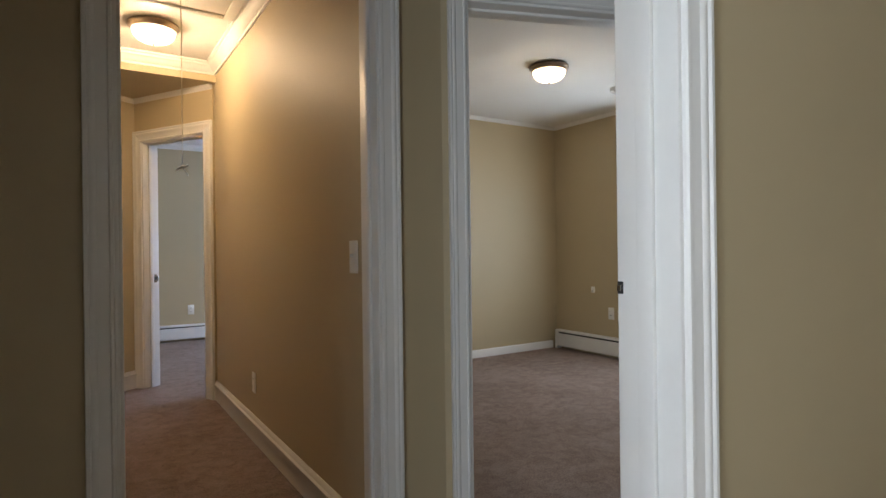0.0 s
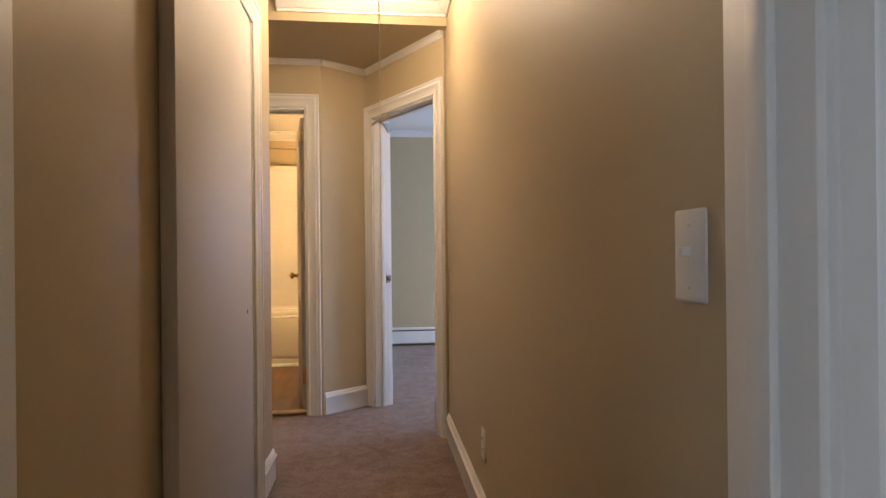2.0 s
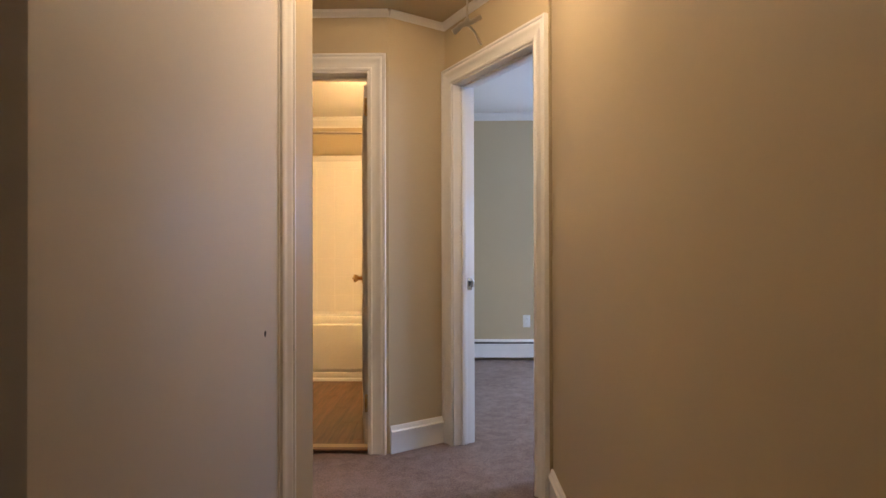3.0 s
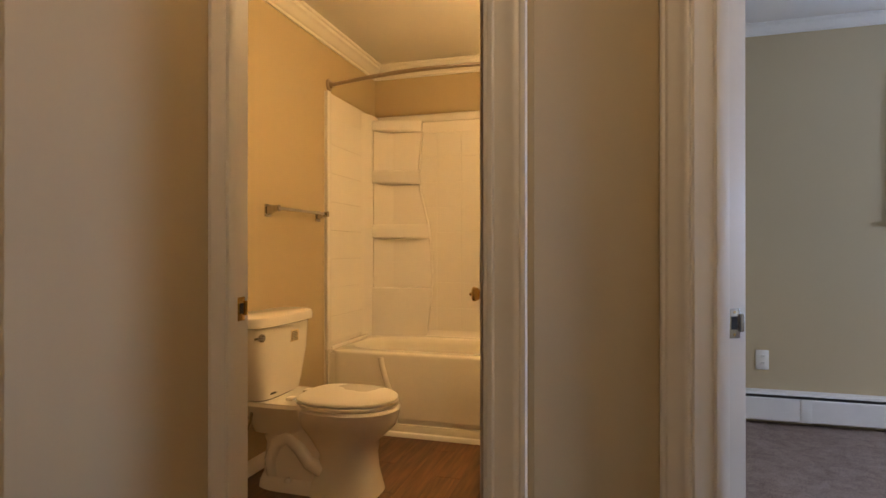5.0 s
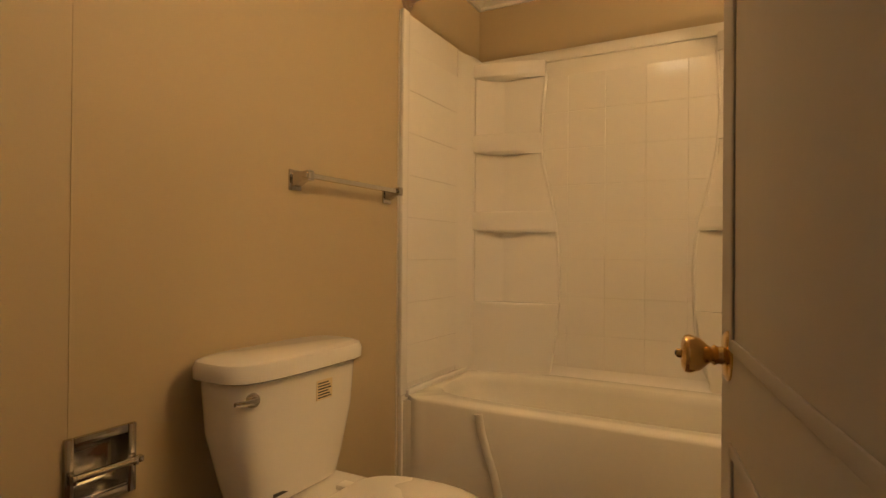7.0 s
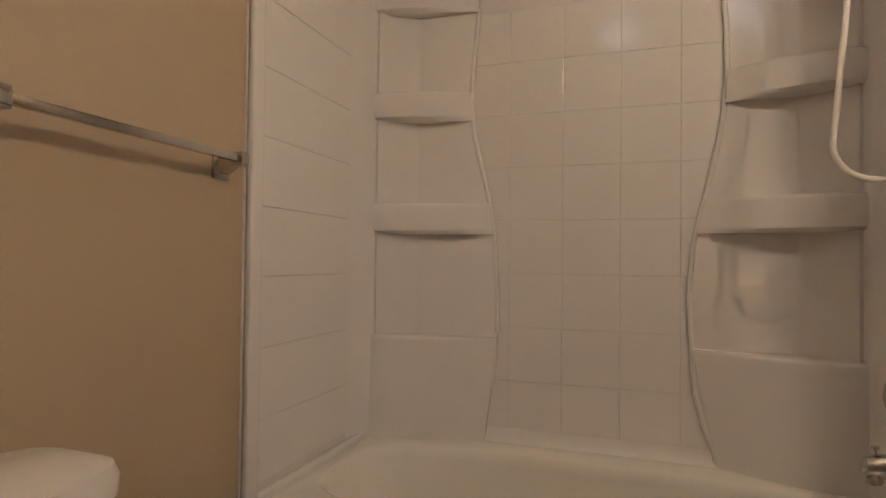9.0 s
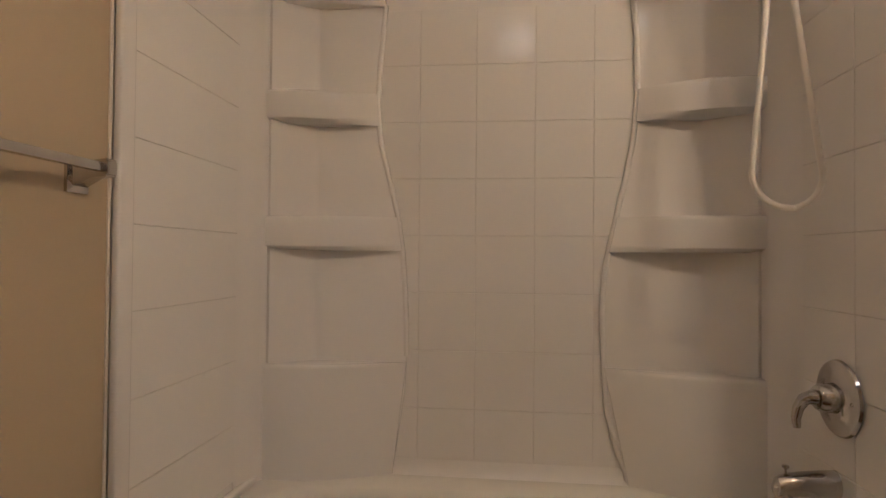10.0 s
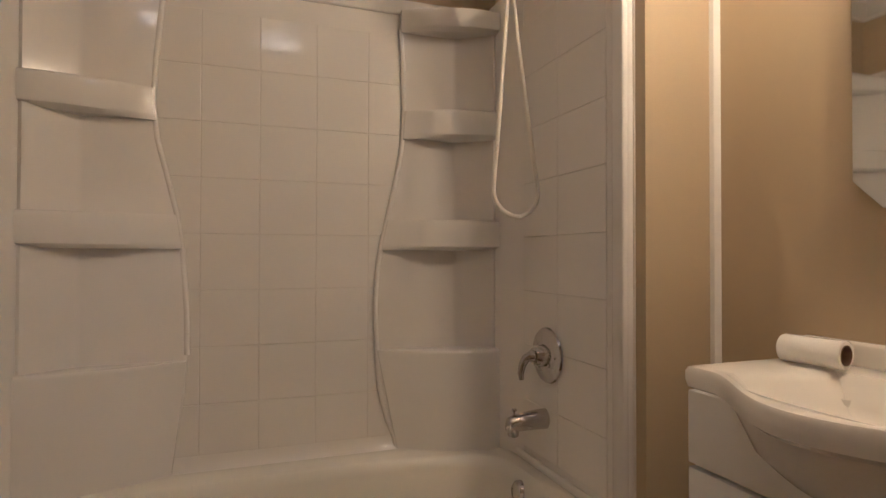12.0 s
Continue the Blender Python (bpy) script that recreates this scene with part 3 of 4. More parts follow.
def on(a, b, s, z):
    return along(a, b) @ Matrix.Translation((s, 0, z))


plate("light_switch", on(R0, R1, 3.60 - 1.03, 1.085), "white toggle light switch beside the hall doorway", "light switch", "switch")
plate("wall_outlet", on(R0, R1, 3.60 - 2.50, 0.34), "white duplex outlet low on the hall wall", "outlet", "outlet")
plate("wall_outlet", on((0.77, 6.83), (5, 6.83), 0.66, 0.385), "white duplex outlet above the bedroom heater", "outlet", "outlet")
plate("wall_outlet", on(RE0, RE1, 3.76 - 2.98, 0.44), "white duplex outlet above the baseboard heater", "outlet", "outlet")
plate("cable_plate", on(RE0, RE1, 3.76 - 2.86, 0.43), "white cable plate beside the outlet", "wall plate", "outlet")
e = thing("phone_jack", on(RE0, RE1, 3.76 - 3.21, 0.67), "small white phone jack box on the wall", "phone jack")
part("box", box(-0.02, 0.02, -0.02, 0.0, -0.03, 0.03, 0.004), PLATE, e)
part("port", box(-0.006, 0.006, -0.021, -0.019, -0.02, -0.01), DARK, e)


# ---- heaters ----
def heater(a, b, s0, s1, label, joints):
    e = thing("baseboard_heater", along(a, b) @ Matrix.Translation((s0, 0, 0)), label, "heater", group="baseboard heaters")
    w = s1 - s0
    part("back_plate", box(0, w, -0.012, -0.001, 0.02, 0.205, 0.001), HEATER, e)
    part("top_hood", loft([[(x, -0.001, 0.205), (x, -0.055, 0.198), (x, -0.06, 0.185), (x, -0.056, 0.184), (x, -0.051, 0.193), (x, -0.001, 0.198)] for x in (0, w)]), HEATER, e)
    part("slot", box(0.004, w - 0.004, -0.05, -0.012, 0.155, 0.178), DARK, e)
    cuts = [0.0, *joints, w]
    for c0, c1 in zip(cuts, cuts[1:]):
        part("front_panel", loft([[(x, -0.062, 0.168), (x, -0.068, 0.162), (x, -0.068, 0.035), (x, -0.060, 0.028), (x, -0.056, 0.03), (x, -0.062, 0.04), (x, -0.062, 0.158), (x, -0.057, 0.164)] for x in (c0 + 0.001, c1 - 0.001)]), HEATER, e)
    part("fin_tube", box(0.02, w - 0.02, -0.05, -0.014, 0.05, 0.11), DARK, e)
    for x in (0, w):
        part("end_cap", box(x - 0.018, x + 0.018, -0.073, 0.0, 0.0, 0.208, 0.006), HEATER, e)
    for c in joints:
        part("splice_cover", box(c - 0.03, c + 0.03, -0.071, -0.067, 0.03, 0.168, 0.001), HEATER, e)


heater(RE0, RE1, 0.06, 2.6, "long white enamel baseboard heater on the carpet", (1.3,))
heater((0.77, 6.83), (5, 6.83), 0.05, 3.2, "long white enamel baseboard heater under the window", (0.83, 2.0))


# ---- windows ----
def window(name, a, b, s0, s1, z0, z1, thick, label):
    e = thing(name, along(a, b), label, "window", kind="structure")
    c = 0.09
    part("casing", moved(stick(s0, z0, z1, -1), Matrix()), TRIM, e)
    part("casing", moved(stick(s1, z0, z1, 1), Matrix()), TRIM, e)
    part("head_casing", moved(moulding(CASING, s1 - s0, -1, 1), Matrix.Translation((s0, 0, z1))), TRIM, e)
    part("sill", box(s0 - c - 0.025, s1 + c + 0.025, -0.045, 0.05, z0 - 0.028, z0, 0.005), TRIM, e)
    part("apron", box(s0 - c, s1 + c, -0.016, -0.002, z0 - 0.105, z0 - 0.028, 0.004), TRIM, e)
    for x in (s0, s1 - 0.02):
        part("frame_side", box(x, x + 0.02, 0.0, thick, z0, z1, 0.002), TRIM, e)
    part("frame_head", box(s0 + 0.02, s1 - 0.02, 0.0, thick, z1 - 0.02, z1, 0.002), TRIM, e)
    zm = (z0 + z1) / 2
    for q0, q1, y in ((z0 + 0.002, zm + 0.018, 0.05), (zm - 0.018, z1 - 0.02, 0.085)):
        f = part("sash", box(s0 + 0.02, s0 + 0.058, y, y + 0.03, q0, q1, 0.003), PLATE, e, "white vinyl sash")
        part("stile", box(s1 - 0.058, s1 - 0.02, y, y + 0.03, q0, q1, 0.003), PLATE, f)
        part("rail", box(s0 + 0.058, s1 - 0.058, y, y + 0.03, q0, q0 + 0.038, 0.003), PLATE, f)
        part("rail", box(s0 + 0.058, s1 - 0.058, y, y + 0.03, q1 - 0.036, q1, 0.003), PLATE, f)
        g = part("pane", box(s0 + 0.056, s1 - 0.056, y + 0.012, y + 0.016, q0 + 0.03, q1 - 0.03), glass, f)
        g.visible_shadow = False
    part("lock", box((s0 + s1) / 2 - 0.02, (s0 + s1) / 2 + 0.02, 0.04, 0.052, zm + 0.018, zm + 0.03, 0.003), PLATE, e)


window("window_1", RE0, RE1, 1.10, 1.85, 0.80, 2.04, 0.14, "white double hung window with bright daylight")
window("window_2", (0.77, 6.83), (5.2, 6.83), 1.43, 2.02, 1.24, 2.02, 0.14, "white double hung bedroom window with bare trees outside")
window("window_4", BE0, BE1, 0.9, 2.0, 0.85, 2.1, 0.12, "white double hung window in the side of the bedroom")
window("window_3", EW0, EW1, 1.15, 2.35, 0.85, 2.15, 0.12, "wide white double hung window in the entry room")


# ---- bathtub and surround ----
TX0, TX1, TY0, TY1 = -1.158, 0.362, 6.065, 6.83
SX0, SX1, SY = TX0, TX1, 6.80
RIM, STOP = 0.445, 2.05


def bathtub():
    e = thing("bathtub", pose(0, 0, 0), "off-white enamelled alcove bathtub with moulded apron", "bathtub")
    cx, cy = (TX0 + TX1) / 2, (TY0 + TY1) / 2 - 0.025
    n = 64
    hx, hy = (TX1 - TX0) / 2 - 0.002, (TY1 - TY0) / 2 - 0.002
    ref = superellipse(0, 0, 1, 1, 0, n, 8)
    sq = [(x, y) for x, y, _ in ref]
    ring = lambda fx, fy, z, p, dx=0.0: [(cx + dx + x, cy + y, z) for x, y, _ in superellipse(0, 0, fx, fy, 0, n, p)]
    flat = lambda off, z: [(cx + max(-hx + off, min(hx - off, x * (hx + 0.02))), (TY0 + TY1) / 2 + max(-hy + off, min(hy - off, y * (hy + 0.02))), z) for x, y in sq]
    rings = [flat(0.0, 0.06), flat(0.0, RIM - 0.014), flat(0.004, RIM - 0.005), flat(0.014, RIM), ring(0.70, 0.262, RIM + 0.002, 4.5), ring(0.69, 0.252, RIM - 0.006, 4.2), ring(0.675, 0.242, RIM - 0.035, 4), ring(0.64, 0.222, 0.25, 3.6, 0.02), ring(0.54, 0.205, 0.12, 3.2, 0.03), ring(0.46, 0.16, 0.085, 3, 0.03), ring(0.2, 0.07, 0.08, 2.5, 0.03)]
    bm = loft(rings, False)
    bm.verts.ensure_lookup_table()
    bm.faces.new(bm.verts[-n:])
    part("basin", bm, TUBM, e)
    # apron with a raised left end that curves inward
    part("apron", box(TX0 + 0.002, TX1 - 0.002, TY0 + 0.016, TY0 + 0.05, BFZ, RIM - 0.02, 0.004), TUBM, e)
    edge = [(-0.80, 0.42), (-0.79, 0.36), (-0.765, 0.28), (-0.735, 0.20), (-0.715, 0.12), (-0.71, 0.03)]
    part("end_filler", box(BX0 + 0.001, TX0 + 0.006, TY0 + 0.003, TY1, BFZ, RIM - 0.002, 0.002), TUBM, e)
    part("end_filler", box(TX1 - 0.006, 0.3845, TY0 + 0.003, TY1, BFZ, RIM - 0.002, 0.002), TUBM, e)
    part("apron_bead", tube([(x, TY0 + 0.005, z) for x, z in edge], 0.018, 14), TUBM, e)
    part("apron_foot", box(TX0 + 0.002, TX1 - 0.002, TY0 - 0.004, TY0 + 0.014, BFZ, 0.03, 0.005), TUBM, e)
    part("overflow_cover", moved(lathe(((0.0, 0.02), (0.026, 0.019), (0.034, 0.012), (0.036, 0.0)), 28), pose(0.280, 6.43, 0.388, 0, -84, 0)), CHROME, e, "round chrome overflow cover")
    part("drain", moved(lathe(((0.0, 0.004), (0.03, 0.004), (0.034, 0.0)), 24), Matrix.Translation((0.12, 6.44, 0.084))), CHROME, e)
    q = thing("floor_trim", pose(0, 0, 0), "white quarter round strip along the foot of the tub", "trim", kind="structure")
    part("strip", loft([[(x, TY0 - 0.004 - u, BFZ + v) for u, v in ((0, 0.002), (0.026, 0.002), (0.026, 0.012), (0.016, 0.026), (0, 0.03))] for x in (TX0, TX1)]), TRIM, q)


bathtub()

LEFT_EDGE = ((0.47, -0.742), (0.55, -0.73), (0.70, -0.708), (0.79, -0.703), (0.95, -0.706), (1.14, -0.718), (1.25, -0.735), (1.38, -0.766), (1.48, -0.792), (1.60, -0.805), (1.75, -0.797), (1.93, -0.780))
RIGHT_EDGE = ((0.47, -0.025), (0.55, -0.057), (0.66, -0.085), (0.79, -0.094), (0.95, -0.102), (1.10, -0.092), (1.25, -0.06), (1.38, -0.03), (1.50, -0.008), (1.62, 0.002), (1.78, 0.0), (1.93, -0.012))


def edge_at(edge, z):
    return float(np.interp(z, [p[0] for p in edge], [p[1] for p in edge]))


def niche_column(e, edge, side, d):
    """A corner column of shelves: side wall at x = side, growing in direction d to the curved edge."""
    front = 6.665 if d < 0 else 6.68
    zs = [0.44 + i * (1.93 - 0.44) / 40 for i in range(41)]
    # recess back: a slanted facet by the side wall, then flat to the curved edge
    rings = []
    for z in zs:
        xe = edge_at(edge, z)
        rings.append([(side, 6.799, z), (side, 6.70, z), (side + d * 0.012, 6.695, z), (side + d * 0.125, 6.772, z), (side + d * 0.14, 6.778, z), (xe - d * 0.012, 6.782, z), (xe, 6.787, z), (xe, 6.799, z)])
    part("niche_back", loft(rings), ACRYLIC, e)
    part("edge_bead", tube([(edge_at(edge, z), 6.790, z) for z in zs if d < 0 or z > 0.78], 0.009, 12), ACRYLIC, e)

    def block(z0, z1, name, bottom_in):
        rows = []
        for z, inset in ((z0, bottom_in), (z0 + 0.012, bottom_in * 0.1), (z0 + 0.02, 0.0), (z1 - 0.012, 0.0), (z1 - 0.004, 0.004), (z1, 0.012)):
            xe = edge_at(edge, z)
            w = abs(xe - side)
            ring = [(side, 6.795, z)]
            for i in range(11):
                t = i / 10
                bow = -0.022 * math.sin(math.pi * min(1, t * 1.05)) if name == "base_bulge" else (-0.022 if d < 0 else -0.007) * math.sin(math.pi * t)
                y = front + (6.775 - front) * t ** 1.3 + bow + inset * (1 - t)
                ring.append((side + d * w * t, min(y, 6.786), z))
            ring.append((xe, 6.795, z))
            rows.append(ring)
        part(name, loft(rows), ACRYLIC, e)

    block(0.436, 0.795, "base_bulge", 0.0)
    block(1.145, 1.25, "shelf", 0.05)
    block(1.54, 1.64, "shelf", 0.05)
    block(1.92, 2.0, "top_shelf", 0.04)


def surround():
    e = thing("shower_surround", pose(0, 0, 0), "glossy off-white moulded acrylic shower surround with corner shelves", "shower surround")
    part("back_panel", box(SX0, SX1, SY, 6.838, RIM, STOP, 0.004), ACRYLIC, e)
    part("side_panel", box(BX0 + 0.001, SX0 - 0.0005, TY0 - 0.005, SY, RIM, STOP, 0.003), ACRYLIC, e)
    part("side_panel", box(SX1 + 0.0005, 0.384, TY0 - 0.045, SY, RIM, STOP, 0.003), ACRYLIC, e)
    part("back_ledge", box(SX0, SX1, SY - 0.012, SY + 0.002, 1.99, STOP - 0.004, 0.006, seg=3), ACRYLIC, e)
    cove = [(0.040 * (1 - math.sin(q)), 0.065 * (1 - math.cos(q))) for q in [math.pi / 2 * k / 8 for k in range(9)]]
    part("foot_cove", loft([[(x, SY - 0.001 - u, RIM - 0.006 + w) for u, w in cove] + [(x, SY + 0.003, RIM + 0.06), (x, SY + 0.003, RIM - 0.006)] for x in (SX0, SX1)]), ACRYLIC, e)
    for x0, x1 in ((SX0 - 0.006, SX0 + 0.012), (SX1 - 0.012, SX1 + 0.006)):
        fy = TY0 - (0.012 if x0 < 0 else 0.047)
        part("front_flange", box(x0, x1, fy, fy + 0.047, RIM, STOP + 0.004, 0.006, seg=3), ACRYLIC, e)
        part("side_cove", box(x0 + 0.002, x1 + (0.012 if x0 < 0 else 0.0), TY0 + 0.03, SY, RIM - 0.014, RIM + 0.02, 0.008, seg=3), ACRYLIC, e)
    for side, wide, d in ((SX0, 0.030, 1), (SX1, 0.040, -1)):
        bend = [(side + d * (0.002 + wide * k * k / 64), 6.56 + (0.107 if d < 0 else 0.122) * k / 8) for k in range(9)] + [(side + d * (wide + 0.003), 6.798), (side - d * 0.004, 6.798), (side - d * 0.004, 6.56)]
        part("corner_cove", prism(bend, RIM - 0.004, STOP - 0.01), ACRYLIC, e)
    niche_column(e, LEFT_EDGE, SX0 + 0.030, 1)
    niche_column(e, RIGHT_EDGE, SX1 - 0.040, -1)
    # moulded tile pattern, proud of the panel
    xs = [-0.848, -0.668, -0.488, -0.305, -0.126, 0.056]
    zs = [0.49, 0.65, 0.832, 1.014, 1.194, 1.374, 1.554, 1.735, 1.915]
    for i in range(5):
        for j in range(8):
            b = box(xs[i] + 0.0003, xs[i + 1] - 0.0003, SY - 0.0025, SY + 0.002, zs[j] + 0.0003, zs[j + 1] - 0.0003, 0.0019)
            part("tile", b, ACRYLIC, e, smooth=False)
    for side, s in ((SX0, 1), (SX1, -1)):
        for y0, y1 in ((6.10, 6.345), (6.345, 6.585)) if s < 0 else ((6.10, 6.585),):
            for j in range(8):
                x0, x1 = sorted((side - s * 0.006, side + s * 0.002))
                part("tile", box(x0, x1, y0 + 0.0003, y1 - 0.0003, zs[j] - 0.0057, zs[j + 1] - 0.0063, 0.0018), ACRYLIC, e, smooth=False)


surround()


def caulk_line(points, label):
    q = mesh("caulk_trim", tube(points, 0.004, 6), CAULK, smooth=True)
    tagged(q, label, "caulk", kind="structure")


caulk_line([(BX0 + 0.002, TY0 - 0.012, BFZ + 0.03), (BX0 + 0.002, TY0 - 0.012, STOP)], "uneven white caulk beside the surround")
caulk_line([(0.386, TY0 - 0.045, BFZ + 0.03), (0.386, TY0 - 0.045, STOP)], "uneven white caulk beside the surround")


q = mesh("wall_seam_trim", box(BX0, BX0 + 0.002, 4.771, 4.776, 0.08, 2.34, 0.0006), PAINT)
tagged(q, "hairline painted panel seam in the bathroom wall", "trim", kind="structure")


def shower_rod():
    e = thing("shower_rod", pose(0, 0, 0), "curved brushed metal shower curtain rod on wall flanges", "shower rod")
    pts = []
    for i in range(25):
        t = i / 24
        pts.append((BX0 + 0.005 + t * (0.38 - BX0), 6.11 - 0.14 * math.sin(math.pi * t), 2.10))
    part("rod", tube(pts[:13], 0.0125, 12), NICKEL, e)
    part("rod", tube(pts[12:], 0.0112, 12), NICKEL, e)
    for x, s in ((BX0 + 0.001, 1), (0.384, -1)):
        part("flange", moved(lathe(((0.0, 0.03), (0.018, 0.03), (0.022, 0.012), (0.036, 0.008), (0.04, 0.0)), 24), pose(x, 6.11, 2.10, 0, 90 * s, 0)), NICKEL, e)


shower_rod()


def tub_valve():
    w = SX1 - 0.006
    e = thing("shower_valve", pose(w, 6.395, 0.815, 0, -90, 0), "round chrome shower valve with lever handle", "shower valve")
    part("plate", lathe(((0.0, 0.012), (0.05, 0.013), (0.055, 0.009), (0.075, 0.009), (0.084, 0.006), (0.087, 0.0)), 40), CHROME, e)
    part("sleeve", lathe(((0.0, 0.05), (0.026, 0.05), (0.03, 0.044), (0.033, 0.02), (0.035, 0.01)), 28), CHROME, e)
    part("lever", tube([(0.0, 0.0, 0.045), (0.0, 0.0, 0.06), (-0.008, 0.012, 0.07), (-0.03, 0.02, 0.078), (-0.055, 0.022, 0.082), (-0.075, 0.02, 0.08)], 0.018, 12, 0.45), CHROME, e)
    for y in (-0.062, 0.062):
        part("screw", moved(lathe(((0.0, 0.012), (0.004, 0.011), (0.005, 0.008)), 10), Matrix.Translation((0, y, 0))), CHROME, e)
    s = thing("tub_spout", pose(w, 6.41, 0.615), "chrome tub spout with a diverter knob", "tub spout")
    part("body", loft([[(-x, r * 0.9 * math.cos(a), zc + r * math.sin(a)) for a in [2 * math.pi * k / 20 for k in range(20)]] for x, r, zc in ((0, 0.032, 0), (0.02, 0.031, 0), (0.07, 0.028, -0.002), (0.11, 0.026, -0.006), (0.128, 0.023, -0.01), (0.134, 0.012, -0.014))]), CHROME, s)
    part("nozzle", moved(lathe(((0.0, -0.03), (0.015, -0.03), (0.018, -0.026), (0.02, 0.0)), 20), Matrix.Translation((-0.112, 0, -0.014))), CHROME, s)
    part("diverter", moved(lathe(((0.0, 0.022), (0.007, 0.021), (0.008, 0.016), (0.003, 0.013), (0.003, 0.0)), 14), Matrix.Translation((-0.108, 0, 0.018))), CHROME, s)


tub_valve()


def hand_shower():
    w = SX1 - 0.002
    e = thing("hand_shower", pose(0, 0, 0), "white hand shower with a long looping vinyl hose", "hand shower")
    part("arm", tube([(w + 0.02, 6.40, 2.10), (w - 0.04, 6.40, 2.10), (w - 0.10, 6.40, 2.075), (w - 0.13, 6.40, 2.04)], 0.011, 12), CHROME, e)
    part("arm_flange", moved(lathe(((0.0, 0.014), (0.014, 0.014), (0.03, 0.004), (0.032, 0.0)), 24), pose(w + 0.02, 6.40, 2.10, 0, -90, 0)), CHROME, e)
    part("holder", tube([(w - 0.13, 6.40, 2.05), (w - 0.135, 6.40, 2.0), (w - 0.135, 6.395, 1.96)], 0.018, 14), HOSE, e)
    part("head", moved(lathe(((0.0, -0.01), (0.034, -0.008), (0.038, 0.004), (0.03, 0.02), (0.016, 0.05), (0.013, 0.17), (0.0, 0.175)), 24), pose(w - 0.17, 6.33, 2.0, 50, 0, -30)), HOSE, e)
    pts = []
    zz, wd = [1.98 - 0.66 * i / 16 for i in range(17)], [0.009 + 0.071 * (i / 16) ** 1.15 for i in range(17)]
    for i in range(1, 9):
        q = math.pi / 2 * i / 8
        zz.append(1.32 - 0.078 * math.sin(q))
        wd.append(0.08 * math.cos(q))
    mid = [0.212 + 0.024 * (1.98 - z) / 0.735 for z in zz]
    pts = [(m - w, 6.36, z) for z, w, m in zip(zz, wd, mid)] + [(m + w, 6.38, z) for z, w, m in reversed(list(zip(zz, wd, mid))[:-1])]
    part("hose", tube(pts, 0.0068, 10), HOSE, e)
    part("ferrule", tube([(pts[0][0], pts[0][1], 1.99), (pts[0][0], pts[0][1], 1.93)], 0.010, 10), HOSE, e)


hand_shower()


# ---- toilet ----
def toilet():
    e = thing("toilet", pose(BX0 + 0.022, 5.285, BFZ + 0.004) @ Matrix.Diagonal((1, 1, 1.062, 1)), "off-white two-piece china toilet with closed lid", "toilet")
    el = lambda cx, a, b, z, p=2.2: superellipse(cx, 0, a, b, z, 40, p)
    # pedestal and bowl
    part("bowl", loft([el(0.505, 0.172, 0.138, 0.0, 3), el(0.505, 0.168, 0.135, 0.02, 3), el(0.515, 0.142, 0.114, 0.10, 2.6), el(0.518, 0.135, 0.108, 0.17, 2.4), el(0.50, 0.165, 0.12, 0.23, 2.3), el(0.51, 0.228, 0.16, 0.295, 2.2), el(0.508, 0.247, 0.182, 0.34, 2.2), el(0.508, 0.252, 0.187, 0.368, 2.2), el(0.508, 0.245, 0.18, 0.379, 2.2)]), CHINA, e)
    part("deck", loft([superellipse(0.19, 0, 0.14, 0.09, z, 32, 4) if z < 0.3 else superellipse(0.21, 0, 0.18, b, z, 32, 5) for z, b in ((0.24, 0), (0.33, 0.14), (0.375, 0.17), (0.392, 0.165))]), CHINA, e)
    part("pedestal", loft([superellipse(0.28, 0, a, b, z, 36, 3.5) for z, a, b in ((0.0, 0.19, 0.1), (0.05, 0.185, 0.09), (0.2, 0.17, 0.085), (0.30, 0.17, 0.1), (0.35, 0.17, 0.13))]), CHINA, e)
    part("trap", tube([(0.36, 0, 0.05), (0.22, 0, 0.10), (0.16, 0, 0.22), (0.20, 0, 0.31), (0.34, 0, 0.30)], 0.075, 16), CHINA, e)
    for s in (-1, 1):
        part("trap_contour", tube([(0.43, s * 0.075, 0.10), (0.36, s * 0.076, 0.13), (0.31, s * 0.076, 0.19), (0.25, s * 0.074, 0.23), (0.19, s * 0.072, 0.20), (0.16, s * 0.07, 0.13), (0.17, s * 0.066, 0.06)], 0.034, 14), CHINA, e)
    part("foot", loft([superellipse(0.33, 0, 0.25, 0.115, 0.0, 36, 4), superellipse(0.33, 0, 0.247, 0.11, 0.03, 36, 4), superellipse(0.33, 0, 0.235, 0.085, 0.06, 36, 4)]), CHINA, e)
    for s in (-1, 1):
        part("bolt_cap", moved(lathe(((0.0, 0.02), (0.012, 0.016), (0.016, 0.0)), 14), Matrix.Translation((0.26, s * 0.1, 0.045))), CHINA, e)
    # tank
    t = part("tank", loft([superellipse(0.105, 0, a, b, z, 44, 3.8) for z, a, b in ((0.392, 0.07, 0.15), (0.40, 0.082, 0.172), (0.45, 0.088, 0.19), (0.58, 0.098, 0.230), (0.714, 0.102, 0.243))]), CHINA, e)
    part("tank_lid", loft([superellipse(0.108, 0, a, b, z, 44, 4) for z, a, b in ((0.712, 0.110, 0.250), (0.716, 0.117, 0.260), (0.742, 0.118, 0.261), (0.756, 0.112, 0.254), (0.763, 0.093, 0.236))]), CHINA, e)
    lv = part("flush_lever", moved(lathe(((0.0, 0.016), (0.015, 0.015), (0.018, 0.008), (0.018, 0.0)), 20), pose(0.184, -0.196, 0.672, 0, 90, 0)), CHROME, t, "chrome flush lever")
    part("lever_arm", tube([(0.197, -0.196, 0.672), (0.206, -0.21, 0.673), (0.206, -0.235, 0.675), (0.202, -0.262, 0.677)], 0.009, 10, 0.6), CHROME, lv)
